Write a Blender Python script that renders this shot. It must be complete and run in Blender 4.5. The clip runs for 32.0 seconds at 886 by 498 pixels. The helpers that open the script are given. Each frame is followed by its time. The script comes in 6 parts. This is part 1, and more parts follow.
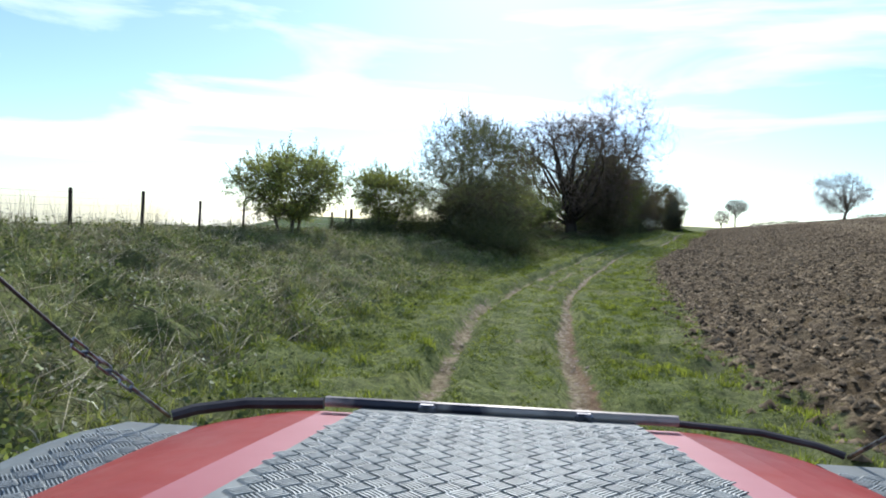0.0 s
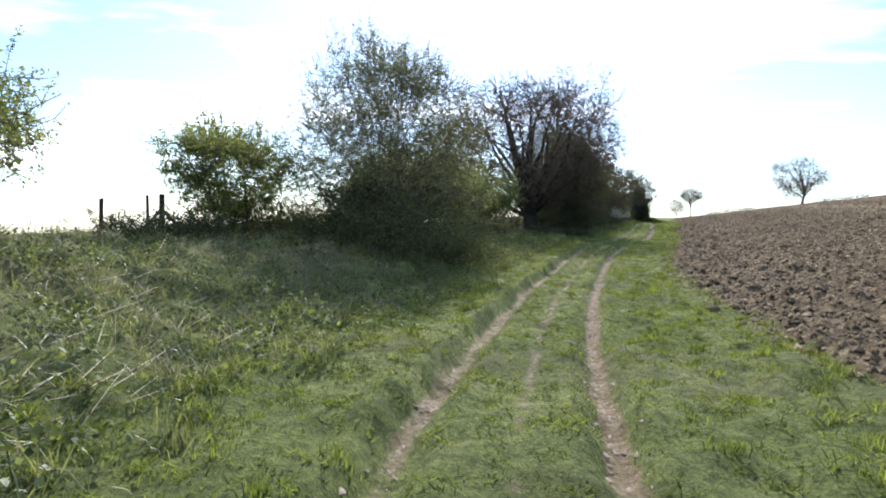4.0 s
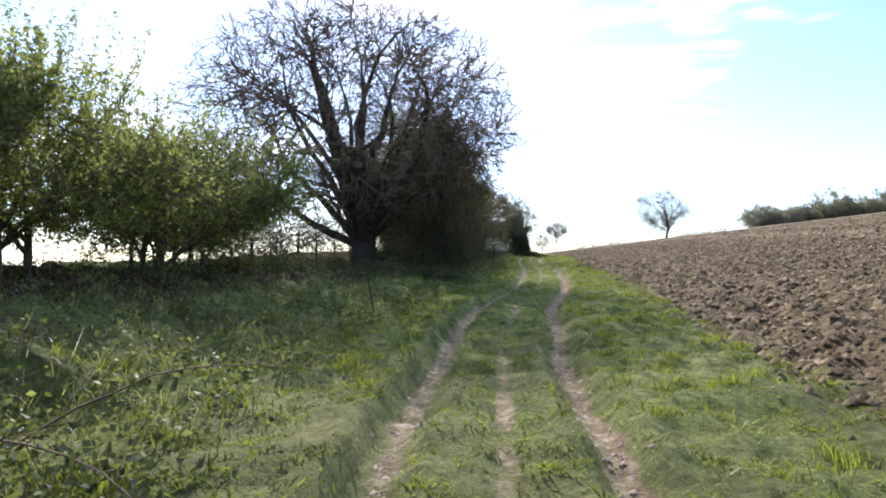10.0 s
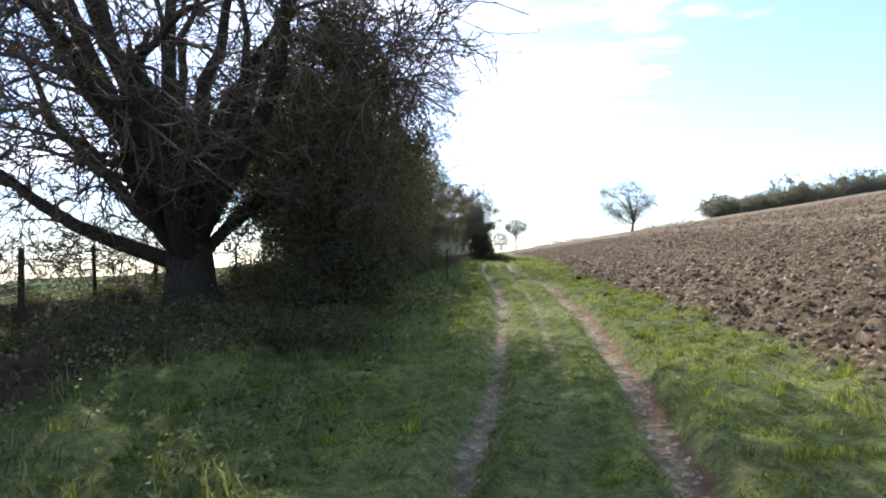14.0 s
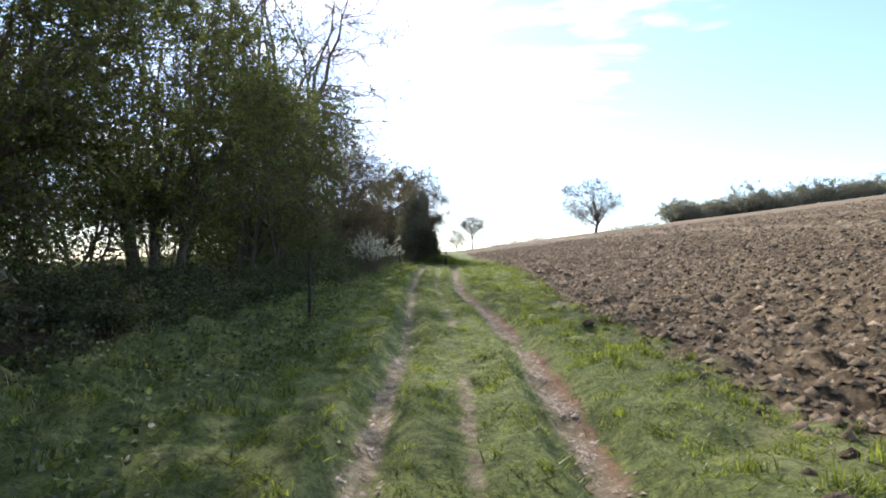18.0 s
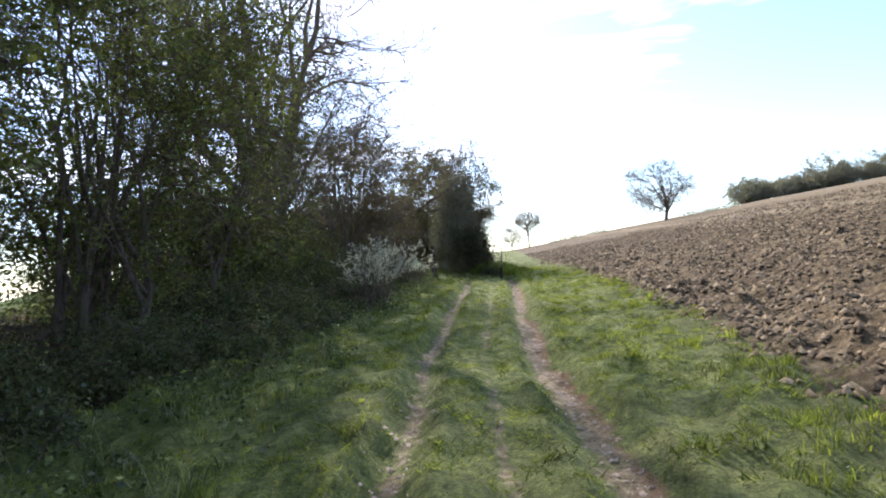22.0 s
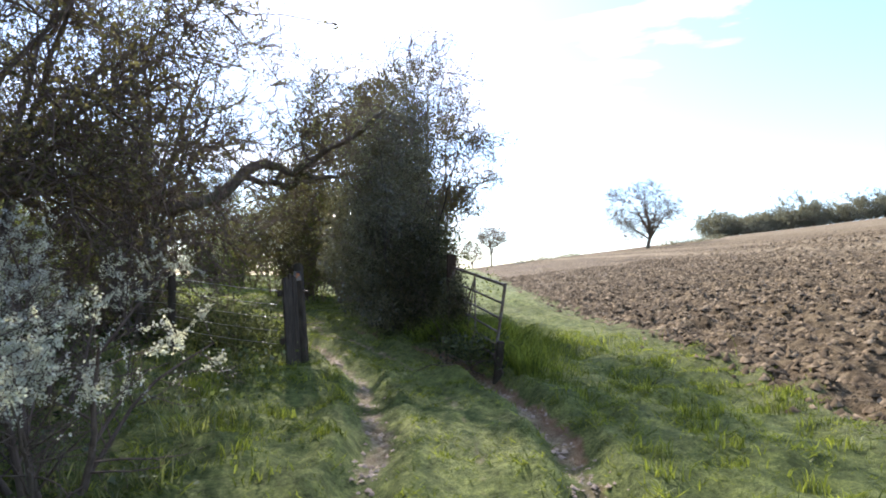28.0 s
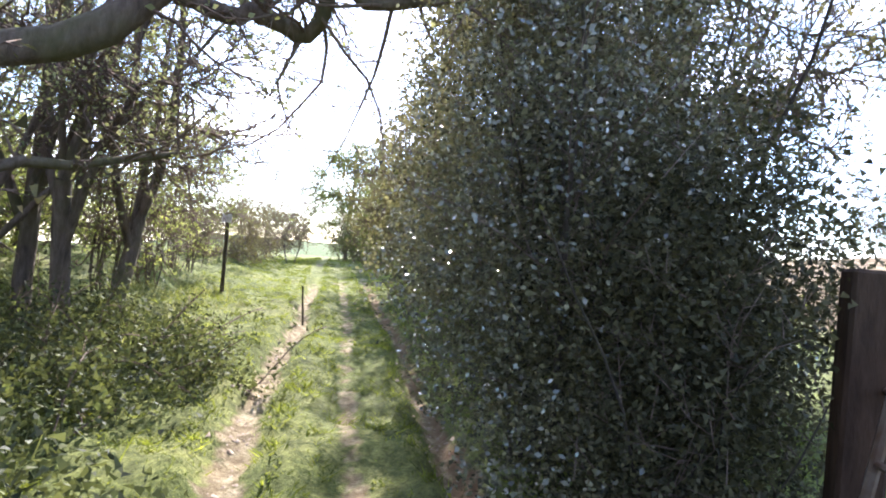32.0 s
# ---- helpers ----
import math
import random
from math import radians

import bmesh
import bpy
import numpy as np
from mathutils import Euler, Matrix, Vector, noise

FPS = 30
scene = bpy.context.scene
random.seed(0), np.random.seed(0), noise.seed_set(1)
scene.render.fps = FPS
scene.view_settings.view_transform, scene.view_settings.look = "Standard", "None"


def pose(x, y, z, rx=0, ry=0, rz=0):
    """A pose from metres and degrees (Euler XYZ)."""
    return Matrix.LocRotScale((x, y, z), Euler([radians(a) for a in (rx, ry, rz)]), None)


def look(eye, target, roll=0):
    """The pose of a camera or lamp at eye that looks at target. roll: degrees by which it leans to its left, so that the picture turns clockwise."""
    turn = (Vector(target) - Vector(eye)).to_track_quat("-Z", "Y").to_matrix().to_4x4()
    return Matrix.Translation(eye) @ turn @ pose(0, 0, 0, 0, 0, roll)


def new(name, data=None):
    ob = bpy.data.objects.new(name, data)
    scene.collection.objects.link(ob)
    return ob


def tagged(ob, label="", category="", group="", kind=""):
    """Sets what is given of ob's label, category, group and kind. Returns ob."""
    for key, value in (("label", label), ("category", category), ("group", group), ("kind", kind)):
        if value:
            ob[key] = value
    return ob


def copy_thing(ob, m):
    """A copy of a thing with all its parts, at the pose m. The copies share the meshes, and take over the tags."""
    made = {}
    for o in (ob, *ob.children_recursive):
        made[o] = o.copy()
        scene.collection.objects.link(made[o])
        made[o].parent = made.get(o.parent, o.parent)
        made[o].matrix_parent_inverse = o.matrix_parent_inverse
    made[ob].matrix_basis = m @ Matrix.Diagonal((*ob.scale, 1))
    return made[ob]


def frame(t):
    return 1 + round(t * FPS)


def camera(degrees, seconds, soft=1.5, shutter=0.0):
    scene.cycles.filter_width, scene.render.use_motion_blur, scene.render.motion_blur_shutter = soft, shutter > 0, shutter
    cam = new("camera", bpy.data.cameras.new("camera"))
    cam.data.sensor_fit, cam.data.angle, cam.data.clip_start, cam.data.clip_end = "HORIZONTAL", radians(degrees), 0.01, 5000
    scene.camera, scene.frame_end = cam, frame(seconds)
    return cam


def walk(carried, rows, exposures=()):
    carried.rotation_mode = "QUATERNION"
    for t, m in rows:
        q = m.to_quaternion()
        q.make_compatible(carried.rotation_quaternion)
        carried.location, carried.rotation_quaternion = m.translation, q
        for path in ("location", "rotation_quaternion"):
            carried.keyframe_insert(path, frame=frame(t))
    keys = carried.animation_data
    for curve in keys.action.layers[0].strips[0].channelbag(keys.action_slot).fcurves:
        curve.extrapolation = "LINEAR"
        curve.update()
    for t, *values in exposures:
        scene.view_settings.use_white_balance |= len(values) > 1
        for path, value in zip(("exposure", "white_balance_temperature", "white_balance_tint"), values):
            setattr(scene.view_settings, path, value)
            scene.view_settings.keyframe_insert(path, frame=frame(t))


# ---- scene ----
# ---------------------------------------------------------------- camera
cam = camera(68.52, 32.0, 1.9)


def cam_pose(x, y, z, yaw, pitch, roll):
    return pose(x, y, z, 90 + pitch, 0, yaw) @ pose(0, 0, 0, 0, 0, roll)


walk(cam, [
    (0.0, cam_pose(0.000, 0.000, 1.650, 21.97, -2.32, 2.94)),
    (0.5, cam_pose(-0.501, 1.637, 1.609, 20.81, -2.73, 3.76)),
    (1.0, cam_pose(-0.963, 3.282, 1.567, 20.09, -1.39, 2.15)),
    (1.5, cam_pose(-1.418, 4.995, 1.503, 19.59, -2.02, 2.29)),
    (2.0, cam_pose(-1.850, 6.743, 1.427, 19.19, -2.18, 0.91)),
    (2.5, cam_pose(-2.273, 8.483, 1.381, 18.51, -1.92, 0.27)),
    (4.5, cam_pose(-3.908, 15.957, 1.339, 16.65, -2.47, 1.73)),
    (5.0, cam_pose(-4.232, 17.848, 1.305, 13.65, -2.35, 1.59)),
    (5.5, cam_pose(-4.431, 19.722, 1.273, 11.33, -1.41, -0.75)),
    (6.0, cam_pose(-4.644, 21.561, 1.240, 11.05, -1.94, -0.87)),
    (6.5, cam_pose(-4.891, 23.355, 1.190, 11.58, -1.54, -0.84)),
    (7.0, cam_pose(-5.158, 25.185, 1.192, 11.96, -1.43, -0.73)),
    (7.5, cam_pose(-5.447, 27.002, 1.182, 12.28, -1.43, -0.50)),
    (8.0, cam_pose(-5.676, 28.764, 1.181, 11.28, -0.96, -0.24)),
    (8.5, cam_pose(-5.837, 30.564, 1.206, 9.25, -0.12, 0.68)),
    (9.0, cam_pose(-5.916, 32.378, 1.249, 7.54, 0.63, 0.34)),
    (9.5, cam_pose(-5.994, 34.259, 1.264, 6.81, -0.01, 0.96)),
    (10.0, cam_pose(-6.026, 36.063, 1.304, 5.84, 1.25, 0.36)),
    (10.5, cam_pose(-6.052, 37.738, 1.397, 4.95, 2.86, -0.33)),
    (11.0, cam_pose(-6.080, 39.495, 1.491, 4.69, 1.48, -0.28)),
    (11.5, cam_pose(-6.091, 41.241, 1.533, 5.11, 2.09, -2.17)),
    (12.0, cam_pose(-6.138, 42.984, 1.592, 5.81, 2.06, -1.83)),
    (12.5, cam_pose(-6.191, 44.705, 1.656, 6.24, 1.92, -2.72)),
    (13.0, cam_pose(-6.248, 46.446, 1.727, 6.11, 3.63, -1.99)),
    (13.5, cam_pose(-6.262, 48.253, 1.835, 4.25, 2.86, -1.92)),
    (14.0, cam_pose(-6.205, 50.187, 1.902, 2.04, 1.31, -2.00)),
    (14.5, cam_pose(-6.038, 52.075, 1.957, -1.17, 0.64, -2.91)),
    (15.0, cam_pose(-5.832, 53.969, 2.034, -2.61, 2.58, 0.51)),
    (15.5, cam_pose(-5.585, 55.829, 2.094, -4.19, 1.74, -1.14)),
    (17.5, cam_pose(-4.979, 62.283, 2.287, -2.81, 1.74, -0.34)),
    (18.0, cam_pose(-4.850, 63.702, 2.309, -1.71, 0.97, -0.34)),
    (18.5, cam_pose(-4.771, 65.177, 2.374, -0.24, 1.77, 3.02)),
    (19.0, cam_pose(-4.703, 66.665, 2.420, 1.40, 0.25, 2.19)),
    (19.5, cam_pose(-4.629, 68.144, 2.472, 1.54, 0.79, 1.23)),
    (20.0, cam_pose(-4.558, 69.599, 2.540, 1.80, 1.17, 2.28)),
    (20.5, cam_pose(-4.493, 71.096, 2.596, 2.46, 0.56, -1.48)),
    (21.0, cam_pose(-4.456, 72.596, 2.656, 4.09, 1.22, -1.78)),
    (21.5, cam_pose(-4.444, 74.183, 2.720, 2.96, 0.77, -1.43)),
    (22.0, cam_pose(-4.404, 75.695, 2.772, 3.10, 1.22, -4.03)),
    (22.5, cam_pose(-4.378, 77.208, 2.821, 2.98, 0.62, -1.49)),
    (23.0, cam_pose(-4.348, 78.750, 2.877, 3.46, 0.07, -3.63)),
    (23.5, cam_pose(-4.396, 80.298, 2.877, 5.77, 1.14, -2.47)),
    (24.0, cam_pose(-4.442, 81.917, 2.911, 5.63, 0.46, -2.84)),
    (24.5, cam_pose(-4.491, 83.579, 2.944, 5.05, 1.18, -1.91)),
    (25.0, cam_pose(-4.558, 85.260, 2.977, 4.03, 0.00, 0.55)),
    (25.5, cam_pose(-4.580, 86.968, 3.032, 3.03, 0.92, 0.83)),
    (26.0, cam_pose(-4.592, 88.733, 3.087, 2.42, 1.36, 3.29)),
    (26.5, cam_pose(-4.555, 90.458, 3.190, 0.65, 1.14, 3.13)),
    (28.5, cam_pose(-4.308, 96.128, 3.400, -0.26, 2.47, -0.59)),
    (29.0, cam_pose(-4.232, 97.327, 3.429, 0.32, 2.46, -1.19)),
    (29.5, cam_pose(-4.212, 98.540, 3.459, 1.21, 0.47, -0.50)),
    (30.0, cam_pose(-4.274, 99.683, 3.520, 4.24, 1.97, 1.41)),
    (30.5, cam_pose(-4.419, 100.845, 3.564, 7.64, 1.81, 3.59)),
    (31.0, cam_pose(-4.633, 101.962, 3.575, 10.12, 2.24, 8.33)),
    (31.5, cam_pose(-4.827, 103.147, 3.585, 11.65, 0.93, 6.79)),
    (32.0, cam_pose(-5.055, 104.326, 3.680, 15.46, 0.29, 4.93)),
], [(0, 0.10, 6050, 13), (3, 0.36, 6150, 16), (6, 0.78, 6250, 19), (14, 0.78, 6350, 21), (22, 0.88, 6350, 21), (26, 1.0, 6350, 21), (30, 1.38, 6300, 22), (32, 2.1, 6300, 24)])

# ---------------------------------------------------------------- light
world = bpy.data.worlds.new("sky_world")
scene.world = world
world.use_nodes = True
SUN_AZ = radians(16.5)      # to the left of +y
SUN_EL = radians(33)
sun_dir = Vector((-math.sin(SUN_AZ) * math.cos(SUN_EL), math.cos(SUN_AZ) * math.cos(SUN_EL), math.sin(SUN_EL)))


def sky_nodes():
    nt = world.node_tree
    nt.nodes.clear()
    n, l = nt.nodes.new, nt.links.new
    out, bg = n("ShaderNodeOutputWorld"), n("ShaderNodeBackground")
    sky = n("ShaderNodeTexSky")
    sky.sky_type, sky.sun_disc = "NISHITA", False
    sky.sun_elevation, sky.sun_rotation = SUN_EL, -SUN_AZ
    sky.air_density, sky.dust_density, sky.ozone_density = 1.0, 0.45, 1.6
    bg.inputs["Strength"].default_value = 0.11
    co, mp = n("ShaderNodeTexCoord"), n("ShaderNodeMapping")
    mp.inputs["Rotation"].default_value = (0, 0, radians(-18))
    mp.inputs["Scale"].default_value = (1.1, 1.6, 7.0)
    noi, ramp, mix = n("ShaderNodeTexNoise"), n("ShaderNodeValToRGB"), n("ShaderNodeMixRGB")
    noi.inputs["Scale"].default_value, noi.inputs["Detail"].default_value, noi.inputs["Roughness"].default_value = 1.5, 7, 0.52
    noi.inputs["Distortion"].default_value = 0.5
    ramp.color_ramp.elements[0].position, ramp.color_ramp.elements[1].position = 0.51, 0.78
    ramp.color_ramp.elements[0].color = (0.03, 0.03, 0.03, 1)
    mix.inputs["Color2"].default_value = (16.5, 17.0, 17.4, 1)
    l(co.outputs["Generated"], mp.inputs["Vector"])
    l(mp.outputs["Vector"], noi.inputs["Vector"])
    l(noi.outputs["Fac"], ramp.inputs["Fac"])
    l(ramp.outputs["Color"], mix.inputs["Fac"])
    lift = n("ShaderNodeMixRGB")
    lift.blend_type = "MULTIPLY"
    lift.inputs["Fac"].default_value = 1.0
    lift.inputs["Color2"].default_value = (0.98, 1.20, 1.40, 1)
    l(sky.outputs["Color"], lift.inputs["Color1"])
    l(lift.outputs["Color"], mix.inputs["Color1"])
    l(mix.outputs["Color"], bg.inputs["Color"])
    l(bg.outputs["Background"], out.inputs["Surface"])


sky_nodes()
sun = new("sun", bpy.data.lights.new("sun", "SUN"))
sun.data.energy, sun.data.angle, sun.data.color = 5.0, radians(0.55), (1.0, 0.955, 0.88)
sun.matrix_world = look(sun_dir * 100, (0, 0, 0))

# ---------------------------------------------------------------- materials


def mat(name, build):
    m = bpy.data.materials.new(name)
    m.use_nodes = True
    nt = m.node_tree
    nt.nodes.clear()
    out = nt.nodes.new("ShaderNodeOutputMaterial")
    sh = build(nt, nt.nodes.new, nt.links.new)
    nt.links.new(sh, out.inputs["Surface"])
    return m


def noise_ramp(nt, n, l, scale, stops, detail=5, vec=None, rough=0.55):
    tex, ramp = n("ShaderNodeTexNoise"), n("ShaderNodeValToRGB")
    tex.inputs["Scale"].default_value, tex.inputs["Detail"].default_value, tex.inputs["Roughness"].default_value = scale, detail, rough
    if vec is None:
        vec = n("ShaderNodeTexCoord").outputs["Object"]
    l(vec, tex.inputs["Vector"])
    e = ramp.color_ramp.elements
    e[0].position, e[0].color = stops[0][0], (*stops[0][1], 1)
    e[1].position, e[1].color = stops[-1][0], (*stops[-1][1], 1)
    for p, c in stops[1:-1]:
        k = e.new(p)
        k.color = (*c, 1)
    l(tex.outputs["Fac"], ramp.inputs["Fac"])
    return ramp.outputs["Color"], tex.outputs["Fac"]


def mixc(nt, n, l, fac, a, b, mode="MIX"):
    m = n("ShaderNodeMixRGB")
    m.blend_type = mode
    for sock, v in (("Fac", fac), ("Color1", a), ("Color2", b)):
        if hasattr(v, "links"):
            l(v, m.inputs[sock])
        elif isinstance(v, tuple):
            m.inputs[sock].default_value = (*v, 1)
        else:
            m.inputs[sock].default_value = v
    return m.outputs["Color"]


def math_node(n, l, op, a, b=0.0):
    m = n("ShaderNodeMath")
    m.operation = op
    for i, v in enumerate((a, b)):
        if hasattr(v, "links"):
            l(v, m.inputs[i])
        else:
            m.inputs[i].default_value = v
    return m.outputs["Value"]


def principled(n, l, color, rough=0.7, metal=0.0, bump=None, bump_strength=0.3, bump_dist=0.02, spec=0.4):
    b = n("ShaderNodeBsdfPrincipled")
    for sock, v in (("Base Color", color), ("Roughness", rough), ("Metallic", metal), ("Specular IOR Level", spec)):
        if hasattr(v, "links"):
            l(v, b.inputs[sock])
        elif isinstance(v, tuple):
            b.inputs[sock].default_value = (*v, 1)
        else:
            b.inputs[sock].default_value = v
    if bump is not None:
        k = n("ShaderNodeBump")
        k.inputs["Strength"].default_value, k.inputs["Distance"].default_value = bump_strength, bump_dist
        l(bump, k.inputs["Height"])
        l(k.outputs["Normal"], b.inputs["Normal"])
    return b.outputs["BSDF"]


def leaf_material(name, dark, light, gloss=0.15, through_light=0.5, rough=0.45, tuft=0.0):
    """Leaf or blade: each island a hue of its own, some light passing through."""
    def build(nt, n, l):
        geo = n("ShaderNodeNewGeometry")
        ramp = n("ShaderNodeValToRGB")
        ramp.color_ramp.elements[0].color, ramp.color_ramp.elements[1].color = (*dark, 1), (*light, 1)
        l(geo.outputs["Random Per Island"], ramp.inputs["Fac"])
        big, _ = noise_ramp(nt, n, l, 0.7, [(0.3, (0.65, 0.68, 0.7)), (0.7, (1.15, 1.12, 1.0))], 3)
        col = mixc(nt, n, l, 1.0, ramp.outputs["Color"], big, "MULTIPLY")
        mid, _ = noise_ramp(nt, n, l, 4.5, [(0.32 + 0.04 * tuft, (0.60 - 0.26 * tuft, 0.62 - 0.24 * tuft, 0.62 - 0.28 * tuft)), (0.68 - 0.04 * tuft, (1.32 + 0.35 * tuft, 1.30 + 0.30 * tuft, 1.22 + 0.15 * tuft))], 3)
        col = mixc(nt, n, l, 1.0, col, mid, "MULTIPLY")
        dif, tra, glo = n("ShaderNodeBsdfDiffuse"), n("ShaderNodeBsdfTranslucent"), n("ShaderNodeBsdfGlossy")
        warm = mixc(nt, n, l, 1.0, col, (1.18, 1.18, 0.78), "MULTIPLY")
        l(col, dif.inputs["Color"])
        l(warm, tra.inputs["Color"])
        glo.inputs["Roughness"].default_value = rough
        glo.inputs["Color"].default_value = (0.85, 0.9, 0.85, 1)
        a, b = n("ShaderNodeMixShader"), n("ShaderNodeMixShader")
        a.inputs["Fac"].default_value = through_light
        l(dif.outputs["BSDF"], a.inputs[1])
        l(tra.outputs["BSDF"], a.inputs[2])
        fres = n("ShaderNodeFresnel")
        fres.inputs["IOR"].default_value = 1.4
        l(math_node(n, l, "MINIMUM", math_node(n, l, "MULTIPLY", fres.outputs["Fac"], gloss), gloss * 0.12), b.inputs["Fac"])
        l(a.outputs["Shader"], b.inputs[1])
        l(glo.outputs["BSDF"], b.inputs[2])
        return b.outputs["Shader"]
    return mat(name, build)


def bark_material(name, dark, light, moss=(0.09, 0.1, 0.04)):
    def build(nt, n, l):
        co = n("ShaderNodeTexCoord").outputs["Object"]
        mp = n("ShaderNodeMapping")
        mp.inputs["Scale"].default_value = (9, 9, 2.2)
        l(co, mp.inputs["Vector"])
        c1, h = noise_ramp(nt, n, l, 1.6, [(0.3, dark), (0.7, light)], 7, mp.outputs["Vector"], 0.65)
        m2, f2 = noise_ramp(nt, n, l, 1.3, [(0.48, (0, 0, 0)), (0.68, (0.75, 0.75, 0.75))], 4, co)
        col = mixc(nt, n, l, m2, c1, moss)
        return principled(n, l, col, 0.92, 0, h, 0.8, 0.03, 0.15)
    return mat(name, build)


def ground_build(nt, n, l):
    co = n("ShaderNodeTexCoord").outputs["Object"]

    def attr(name):
        a = n("ShaderNodeAttribute")
        a.attribute_name = name
        return a.outputs["Fac"]
    g1, f1 = noise_ramp(nt, n, l, 0.55, [(0.25, (0.078, 0.100, 0.030)), (0.5, (0.155, 0.188, 0.058)), (0.78, (0.250, 0.264, 0.100))], 6, co, 0.62)
    g2, f2 = noise_ramp(nt, n, l, 6.5, [(0.36, (0.45, 0.48, 0.43)), (0.5, (0.95, 0.95, 0.95)), (0.66, (1.5, 1.45, 1.3))], 8, co, 0.74)
    g3, f3 = noise_ramp(nt, n, l, 34.0, [(0.34, (0.55, 0.58, 0.55)), (0.5, (0.95, 0.95, 0.95)), (0.68, (1.4, 1.36, 1.25))], 6, co, 0.75)
    grass = mixc(nt, n, l, 1.0, mixc(nt, n, l, 1.0, g1, g2, "MULTIPLY"), g3, "MULTIPLY")
    dry, fd = noise_ramp(nt, n, l, 2.3, [(0.25, (0.070, 0.062, 0.030)), (0.75, (0.235, 0.205, 0.115))], 7, co, 0.7)
    patch = math_node(n, l, "MULTIPLY", attr("dry"), math_node(n, l, "MULTIPLY", fd, 1.05))
    grass = mixc(nt, n, l, patch, grass, dry)
    # ramp follows the bump, painting shaded gaps dark and sunlit clod tops pale
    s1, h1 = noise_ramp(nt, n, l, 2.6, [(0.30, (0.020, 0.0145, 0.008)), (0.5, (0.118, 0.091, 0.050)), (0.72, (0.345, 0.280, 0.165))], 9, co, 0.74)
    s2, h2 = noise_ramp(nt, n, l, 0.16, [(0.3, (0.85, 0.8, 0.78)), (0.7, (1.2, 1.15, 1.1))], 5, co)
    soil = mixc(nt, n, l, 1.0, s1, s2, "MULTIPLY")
    straw, fs = noise_ramp(nt, n, l, 1.4, [(0.3, (0.17, 0.13, 0.075)), (0.7, (0.40, 0.32, 0.19))], 7, co, 0.7)
    soil = mixc(nt, n, l, math_node(n, l, "MULTIPLY", attr("stubble"), fs), soil, straw)
    # young corn beyond the fence
    crop, _ = noise_ramp(nt, n, l, 1.1, [(0.3, (0.040, 0.072, 0.016)), (0.7, (0.070, 0.115, 0.026))], 5, co)
    grass = mixc(nt, n, l, attr("crop"), grass, crop)
    # edge of the ploughing, broken up
    _, brk = noise_ramp(nt, n, l, 3.2, [(0, (0, 0, 0)), (1, (1, 1, 1))], 6, co)
    sm = math_node(n, l, "ADD", attr("soil"), math_node(n, l, "MULTIPLY", math_node(n, l, "SUBTRACT", brk, 0.5), 0.9))
    ms = n("ShaderNodeMapRange")
    ms.inputs["From Min"].default_value, ms.inputs["From Max"].default_value = 0.42, 0.56
    l(sm, ms.inputs["Value"])
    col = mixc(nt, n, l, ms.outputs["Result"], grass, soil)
    # worn wheel ruts: pale chalky earth and stones
    r1, hr = noise_ramp(nt, n, l, 7.0, [(0.25, (0.10, 0.070, 0.038)), (0.46, (0.22, 0.176, 0.102)), (0.58, (0.35, 0.296, 0.178)), (0.72, (0.55, 0.49, 0.34))], 8, co, 0.75)
    rm = math_node(n, l, "ADD", attr("rut"), math_node(n, l, "MULTIPLY", math_node(n, l, "SUBTRACT", brk, 0.5), 1.1))
    mr = n("ShaderNodeMapRange")
    mr.inputs["From Min"].default_value, mr.inputs["From Max"].default_value = 0.38, 0.62
    l(rm, mr.inputs["Value"])
    red, _ = noise_ramp(nt, n, l, 5.0, [(0.3, (0.12, 0.064, 0.035)), (0.7, (0.30, 0.180, 0.102))], 7, co, 0.7)
    r1 = mixc(nt, n, l, math_node(n, l, "MULTIPLY", attr("clay"), 0.95), r1, red)
    col = mixc(nt, n, l, mr.outputs["Result"], col, r1)
    # leaf litter under the hedge
    lit, _ = noise_ramp(nt, n, l, 6.0, [(0.3, (0.030, 0.022, 0.014)), (0.7, (0.12, 0.085, 0.05))], 7, co, 0.7)
    lm = n("ShaderNodeMapRange")
    lm.inputs["From Min"].default_value, lm.inputs["From Max"].default_value = 0.35, 0.75
    l(math_node(n, l, "ADD", attr("litter"), math_node(n, l, "MULTIPLY", math_node(n, l, "SUBTRACT", brk, 0.5), 0.8)), lm.inputs["Value"])
    col = mixc(nt, n, l, lm.outputs["Result"], col, lit)
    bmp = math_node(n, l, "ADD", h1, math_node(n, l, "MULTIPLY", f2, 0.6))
    return principled(n, l, col, 0.95, 0, bmp, 1.0, 0.11, 0.1)


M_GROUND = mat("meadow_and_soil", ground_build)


def soil_build(nt, n, l):
    base, _ = noise_ramp(nt, n, l, 5.0, [(0.25, (0.036, 0.026, 0.016)), (0.5, (0.155, 0.118, 0.070)), (0.75, (0.42, 0.335, 0.215))], 8)
    geo, ramp = n("ShaderNodeNewGeometry"), n("ShaderNodeValToRGB")
    ramp.color_ramp.elements[0].color, ramp.color_ramp.elements[1].color = (0.45, 0.44, 0.43, 1), (1.4, 1.36, 1.3, 1)
    l(geo.outputs["Random Per Island"], ramp.inputs["Fac"])
    _, h = noise_ramp(nt, n, l, 22.0, [(0, (0, 0, 0)), (1, (1, 1, 1))], 6)
    return principled(n, l, mixc(nt, n, l, 1.0, base, ramp.outputs["Color"], "MULTIPLY"), 0.95, 0, h, 0.7, 0.02, 0.1)


